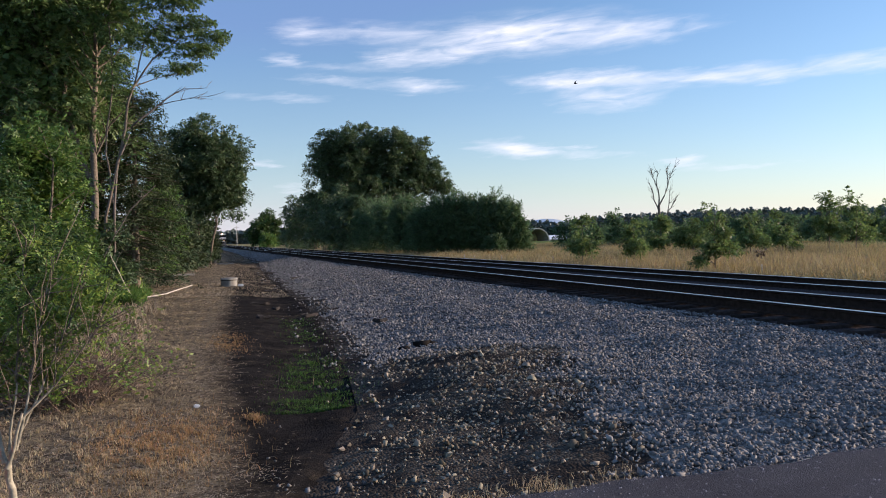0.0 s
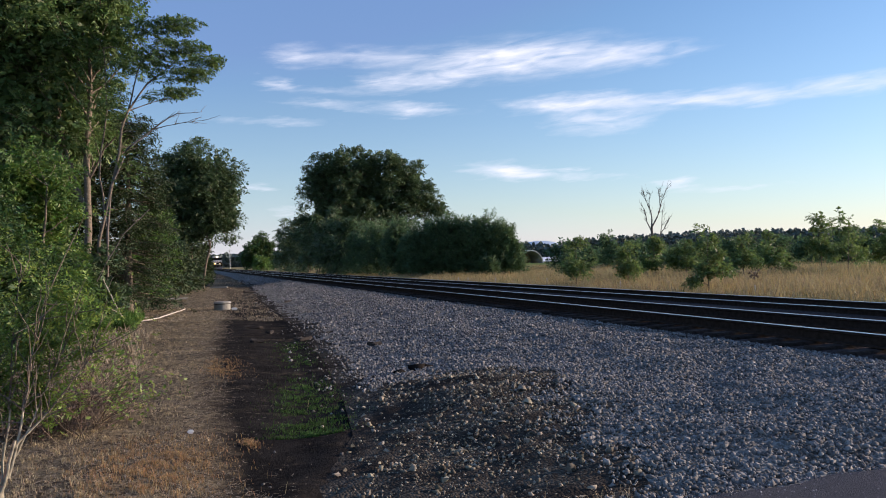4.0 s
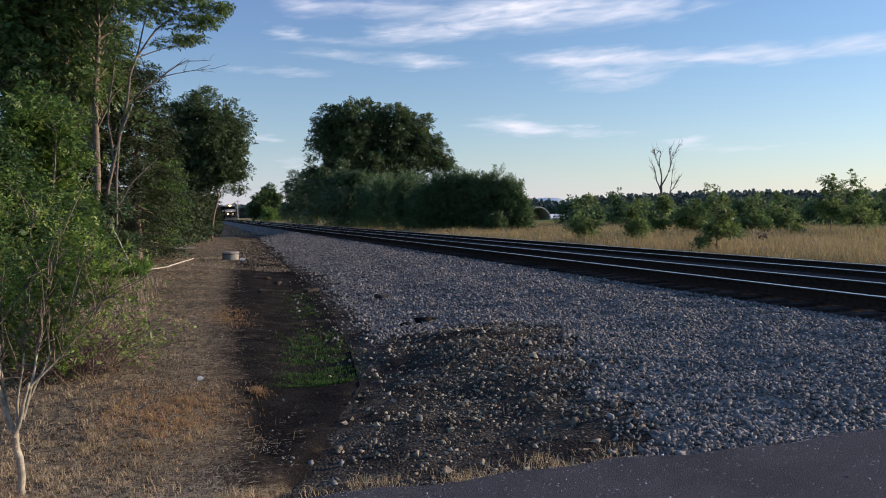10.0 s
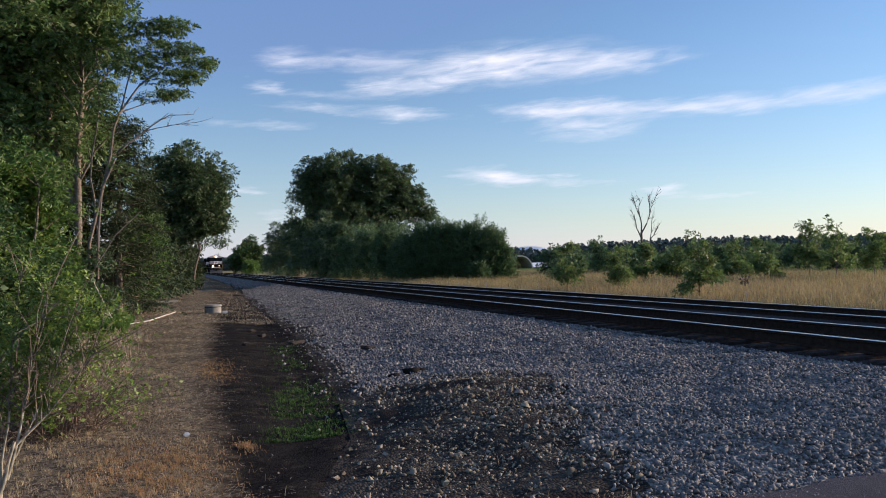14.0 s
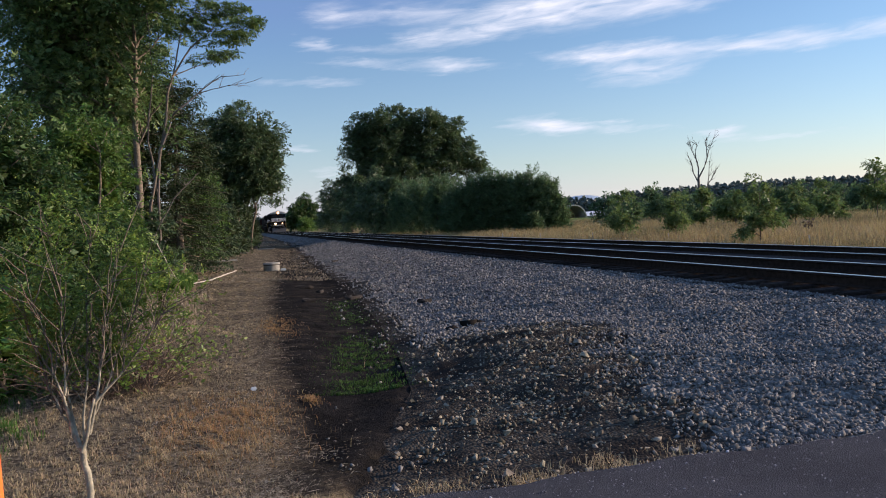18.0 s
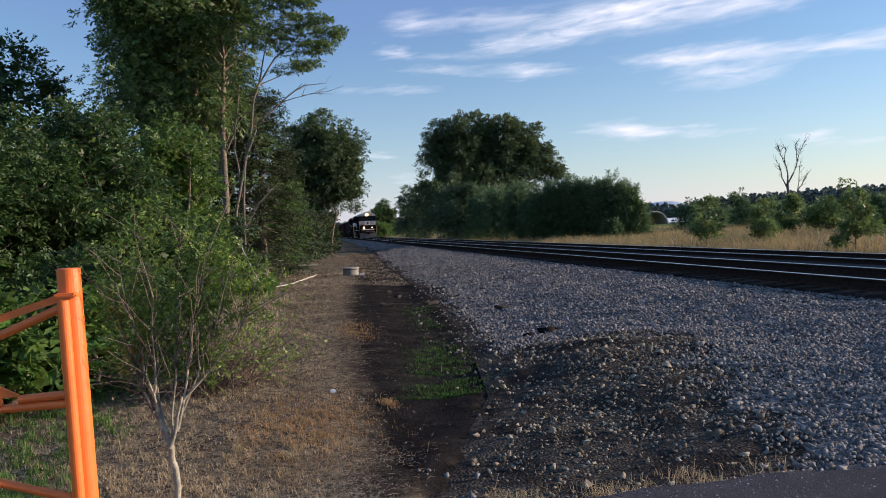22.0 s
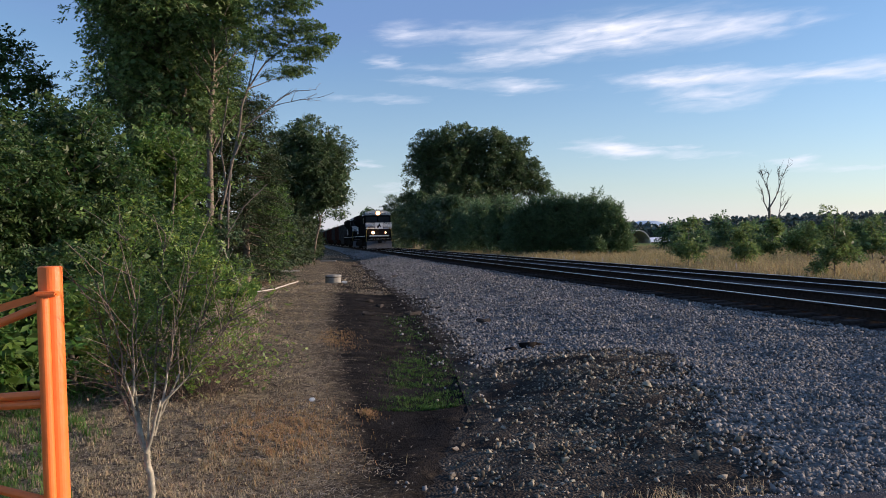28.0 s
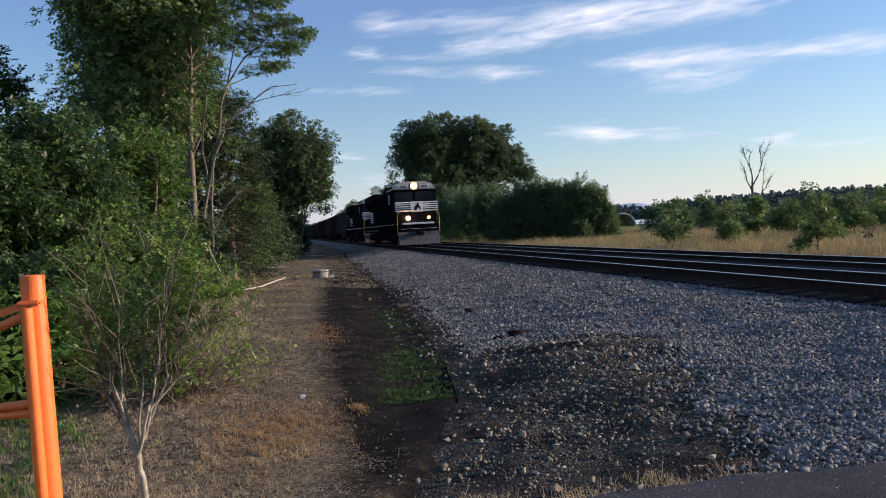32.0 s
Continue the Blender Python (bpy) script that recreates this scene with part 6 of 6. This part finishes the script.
grass("far_dry_grass", "tufts of dry grass beside the line", M["old_straw"], 42000, (-2.6, 5.4, 24, 140), 0.06, 0.007, 50,
      lambda x, y, r: (x < toe(y) - 0.1) & (r < 0.35 + 0.65 * smooth(-0.2, 0.5, wave(x, y, 0.9) + 0.6 * wave(x, y, 2.7))), 1.4)
grass("weed_stalks", "scattered dry weed stalks", M["straw"], 45, (-3, 3.2, 4.5, 20), 0.12, 0.0018, 48, None, 0.6)


def field_grass():
    rng = np.random.default_rng(49)
    n = 75000
    y = 14 + 90 * rng.uniform(0, 1, n) ** 1.5
    x = 15.9 + 36 * rng.uniform(0, 1, n) ** 1.8
    xy = np.column_stack([x, y])
    h = 0.22 + 0.28 * smooth(16.2, 19, x)
    v, f = blades(rng, xy, land(x, y), 0.85, 0.009, 0.6)
    v = v.reshape(-1, 5, 3)
    v[:, :, 2] = land(x, y)[:, None] + (v[:, :, 2] - land(x, y)[:, None]) * h[:, None]
    tagged(raw("field_grass", v.reshape(-1, 3), f, M["straw_field"]), "tall golden dry grass in the field", "grass", kind="stuff")


field_grass()


def flat_litter():
    """Dead stems and leaves lying on the ground."""
    rng = np.random.default_rng(52)
    n = 70000
    y = 4.6 + 26 * rng.uniform(0, 1, n) ** 2.0
    x = rng.uniform(-3.4, 0.9, n) + 0.035 * (y - 5) * rng.uniform(0, 1, n)
    k = (x < toe(y) + 0.25) & (rng.uniform(size=n) < 1.0 - 0.96 * wet(x, y))
    x, y = x[k], y[k]
    v, f = leaves(rng, np.column_stack([x, y, land(x, y) + 0.008]), 0.030 + 0.0022 * (y - 4)[:, None], 0.07, 3.0)
    v = v.reshape(-1, 4, 3)
    v[:, :, 2] = land(x, y)[:, None] + 0.008 + (v[:, :, 2] - land(x, y)[:, None] - 0.008) * 0.15
    tagged(raw("ground_litter", v.reshape(-1, 3), f, M["old_straw"]), "flattened grey-brown dead stems on the ground", "litter", kind="stuff")


flat_litter()


# ---- small things along the line ----
def concrete_ring():
    ob = tagged(empty("concrete_ring", 1.24, 29.6, 0), "low round concrete manhole ring in the grass", "manhole")
    bm = bmesh.new()
    bmesh.ops.create_cone(bm, cap_ends=False, segments=28, radius1=0.30, radius2=0.29, depth=0.3, matrix=Matrix.Translation((0, 0, 0.1)))
    part("wall", bm, M["concrete"], ob, smooth=True)
    # dark band round the joint paints the rim's shadow onto the wall
    bm = bmesh.new()
    bmesh.ops.create_cone(bm, cap_ends=False, segments=28, radius1=0.297, radius2=0.297, depth=0.03, matrix=Matrix.Translation((0, 0, 0.212)))
    part("joint", bm, M["rotten"], ob, "joint below the rim, its shade put in as a dark band")
    bm = bmesh.new()
    bmesh.ops.create_cone(bm, cap_ends=True, segments=28, radius1=0.33, radius2=0.30, depth=0.06, matrix=Matrix.Translation((0, 0, 0.26)))
    part("rim", bm, M["concrete"], ob, "paler top rim")
    tagged(part("litter", boxed(-0.12, 0.1, -0.06, 0.07, 0.0, 0.09, bevel=0.03), M["litter"]), "crumpled white litter beside a concrete ring", "litter").location = (1.66, 29.3, -0.03)


concrete_ring()


def branch(name, label, pts, r, mat, twigs=0, seed=1):
    rng = np.random.default_rng(seed)
    paths = []
    for a, b in zip(pts, pts[1:]):
        paths.append(limb(rng, a, b, r, r * 0.7, 6, 0.03))
    for _ in range(twigs):
        p = paths[rng.integers(0, len(paths))][0][3]
        paths.append(limb(rng, p, p + rng.normal(0, 0.3, 3) * [1, 1, 0.5] + (0, 0, 0.2), r * 0.4, r * 0.1, 5, 0.1))
    v, f = tubes(paths, 7)
    ob = raw(name, v, f, mat, smooth=True)
    return tagged(ob, label, "branch")


branch("fallen_branch", "pale fallen branch lying on dry ground", [(-1.68, 23.6, 0.04), (-1.15, 24.3, 0.08), (-0.8, 25.3, 0.07), (-0.05, 27.7, 0.18)], 0.022, M["dead"], 3, 3)
branch("leaning_branch", "thin dead branch leaning into the hedge", [(-1.58, 23.4, 0.02), (-1.86, 23.2, 0.62), (-2.16, 23.1, 1.36)], 0.018, M["dead"], 3, 4)
branch("leaning_branch", "long bare branch hanging out of the hedge", [(-2.3, 23.0, 1.3), (-2.05, 23.0, 1.82), (-1.6, 23.0, 2.58), (-0.9, 23.0, 3.28)], 0.017, M["dead_grey"], 5, 5)
for k, (x, y, z, l, a) in enumerate([(1.69, 20.9, -0.1, 0.42, -12), (3.79, 41.2, 0.0, 0.7, 12), (3.73, 49.8, 0.0, 1.0, 30), (2.51, 26.7, -0.05, 0.5, 18), (2.7, 31, 0.0, 0.3, 40), (3.9, 59.5, 0.0, 1.5, 15), (5.1, 64.5, 0.0, 1.1, 50), (4.2, 33.9, 0, 0.5, 35), (2.03, 19.7, 0, 0.22, 60), (2.53, 17.5, 0, 0.34, 40), (3.5, 14.7, 0, 0.2, 30), (1.47, 17.2, 0, 0.3, 5)]):
    bm = boxed(-l / 2, l / 2, -0.07, 0.07, -0.03, 0.08, bevel=0.025)
    for v in bm.verts:
        v.co += Vector((0.05 * math.sin(37 * v.co.y + k), 0.04 * math.sin(7 * v.co.x + k), 0.03 * math.cos(11 * v.co.x + 19 * v.co.y)))
        v.co.z *= 0.7
    ob = tagged(part("old_tie_piece", bm, M["rotten"]), "dark broken piece of old timber in the ditch", "timber", group="timber scraps")
    ob.location, ob.rotation_euler = (x, y, float(bank(x, y) if x > toe(y) else land(x, y)) + 0.02), (0, 0.05, radians(a))
for k, (x, y, l, a) in enumerate([(-0.15, 51.8, 1.75, -2), (0.4, 62, 1.1, 10), (2.1, 58, 1.2, -8), (-0.6, 40, 1.2, 3)]):
    ob = tagged(part("plank", boxed(-l / 2, l / 2, -0.09, 0.09, 0.0, 0.09, bevel=0.015), M["dead"]), "weathered pale plank lying in the grass", "plank", group="planks")
    ob.location, ob.rotation_euler = (x, y, 0.02), (0, 0, radians(a))
ob = tagged(part("litter", boxed(-0.03, 0.03, -0.02, 0.02, 0, 0.035, bevel=0.01), M["litter"]), "scrap of white litter on bare soil", "litter")
ob.location = (0.09, 7.9, 0.0)

for k, (x, y) in enumerate([(17.16, 48.2), (17.11, 46.2), (17.34, 42.1), (18.5, 37.6), (18.4, 30), (18.2, 21.2)]):
    root = tagged(empty("marker_stake", x, y, float(land(x, y))), "short pale stake at the edge of the field", "stake", group="field stakes")
    part("stake", boxed(-0.024, 0.024, -0.024, 0.024, -0.1, 0.34, bevel=0.006), M["dead"], root)
    if k == 5:
        rng = np.random.default_rng(5)
        v, f = leaves(rng, rng.normal(0, 0.09, (60, 3)) + (0, 0, 0.72), 0.06)
        raw("dead_leaf_tuft", v, f, M["twig"], root, "brown withered leaves on top")


def barn():
    root = tagged(empty("hoop_barn", 73.3, 157, -0.25), "round-roofed hoop barn with an open brown front", "barn")
    n = 20
    arc = [(3.0 * math.cos(math.pi * k / n), 3.25 * math.sin(math.pi * k / n)) for k in range(n + 1)]
    inner = [(0.93 * x, 0.93 * z) for x, z in arc]
    part("roof", prism(bmesh.new(), arc + inner[::-1], 0, 14, "y"), M["sheet"], root, "pale arched roof")
    part("back_wall", prism(bmesh.new(), inner, 6.0, 6.2, "y"), M["inside"], root, "brown inner wall")
    shed = tagged(empty("long_shed", 87.2, 174, -0.95), "long low shed with a white roof", "shed")
    part("wall", boxed(-2.7, 2.7, 0, 6, 0, 1.2), M["concrete"], shed)
    part("roof", prism(bmesh.new(), [(-0.3, 1.2), (3, 2.2), (6.3, 1.2), (6.3, 1.1), (-0.3, 1.1)], -2.9, 2.9, "x"), M["lit_roof"], shed, "white sheet roof")
    pole = tagged(empty("utility_pole", 15.6, 318, 0), "grey wooden utility pole beside the line", "utility pole")
    part("pole", cyl(bmesh.new(), (0, 0, -0.2), (0, 0, 8.2), 0.17, 0.12), M["galv"], pole)
    part("crossarm", boxed(-1.0, 1.0, -0.06, 0.06, 7.5, 7.65), M["galv"], pole)


barn()


# loose stones on the mound, each its own piece
def mound_pieces():
    rng = np.random.default_rng(71)
    kinds = []
    for k in range(11):
        v, f = rocks(rng, np.zeros((1, 3)), np.full(1, 1.0))
        me = bpy.data.meshes.new("stone")
        me.from_pydata(v.tolist(), [], f.tolist())
        me.materials.append(M["loose_stone"])
        kinds.append(me)
    n = 0
    while n < 260:
        x, y = rng.uniform(0.9, 4.6), rng.uniform(4.6, 10.2)
        if x < toe(y) + 0.05 or heap(x, y) < rng.uniform(0.1, 1):
            continue
        ob = new("stone", kinds[n % 11])
        ob.parent = bed
        s = 0.018 * min(rng.lognormal(0, 0.4), 1.8)
        ob.location = (x, y, float(bank(x, y)) + 0.3 * s)
        ob.rotation_euler = (rng.normal(0, 0.2), rng.normal(0, 0.2), rng.uniform(0, 6.28))
        ob.scale = (s, s * rng.uniform(0.7, 1), s * rng.uniform(0.5, 0.9))
        n += 1

    # two dark clods at the head of the mound, and a few large stones
    for k, (x, y, s) in enumerate([(3.0, 11.0, 0.085), (3.32, 11.1, 0.12), (3.5, 11.16, 0.09)]):
        v, f = rocks(rng, np.zeros((1, 3)), np.ones(1))
        ob = tagged(raw("dirt_clod", v * [1.4, 1, 0.55] * s, f, M["under"]), "dark clod of earth lying on grey ballast", "clod", group="earth clods")
        ob.location = (x, y, float(bank(x, y)) + 0.12 * s)
    for k, (x, y, s) in enumerate([(1.77, 5.95, 0.05), (3.62, 7.95, 0.06), (3.44, 7.4, 0.065), (2.9, 6.8, 0.05), (3.05, 6.3, 0.04), (2.62, 7.65, 0.05), (2.8, 5.25, 0.055)]):
        v, f = pebbles(rng, np.zeros((1, 3)), np.ones(1))
        ob = tagged(raw("field_stone", v * s, f, M["loose_stone"]), "tan rounded field stone in the dirt mound", "stone", group="large stones")
        ob.location, ob.rotation_euler = (x, y, float(bank(x, y)) + 0.3 * s), (0.2, 0.1, k)


mound_pieces()


def bird():
    root = tagged(empty("bird", 28.86, 54.06, 13.38), "small dark bird flying over the field", "bird")
    bm = bmesh.new()
    bmesh.ops.create_uvsphere(bm, u_segments=12, v_segments=8, radius=1.0, matrix=Matrix.Diagonal((0.13, 0.045, 0.045, 1)))
    part("body", bm, M["bird"], root, smooth=True)
    part("tail", prism(bmesh.new(), [(0.1, -0.015), (0.22, -0.04), (0.22, 0.04), (0.1, 0.015)], -0.005, 0.005, "z"), M["bird"], root)
    for s in (-1, 1):
        w = part("wing", prism(bmesh.new(), [(-0.05, 0), (-0.06, s * 0.16), (0.03, s * 0.31), (0.02, s * 0.14), (0.06, 0)], -0.006, 0.006, "z"), M["bird"], root)
        w.location, w.rotation_euler = (0, s * 0.02, 0.02), (s * 0.45, 0, 0)
    return root


BIRD = bird()


def motions():
    """The train rolls towards the crossing."""
    for ob, back in TRAIN:
        walk(ob, [(t, pose(TRACK_X, s + back, RAIL_Z)) for t, s in RUN])
    way = [(0, 28.86, 54.06, 13.38), (0.5, 20.81, 56.65, 12.66), (1.0, 13.08, 59.17, 11.58), (1.5, 6.0, 64.5, 11.0), (2.0, -1.0, 70.0, 10.8), (6.0, -58.0, 96.0, 13.0), (32.0, -300.0, 190.0, 16.0)]
    walk(BIRD, [(t, pose(x, y, z, 0, 0, -15)) for t, x, y, z in way])
    times, places = [t for t, _ in RUN], [s for _, s in RUN]
    for ob, _ in TRAIN[:2]:
        for wheel in [c for c in ob.children if c.name.startswith("wheelset")]:
            rows = []
            for k in range(381):
                t = 32.0 * k / 380
                turn = math.degrees((places[0] - float(np.interp(t, times, places))) / 0.51)
                rows.append((t, pose(0, wheel.location.y, 0.51, turn)))
            walk(wheel, rows)


motions()
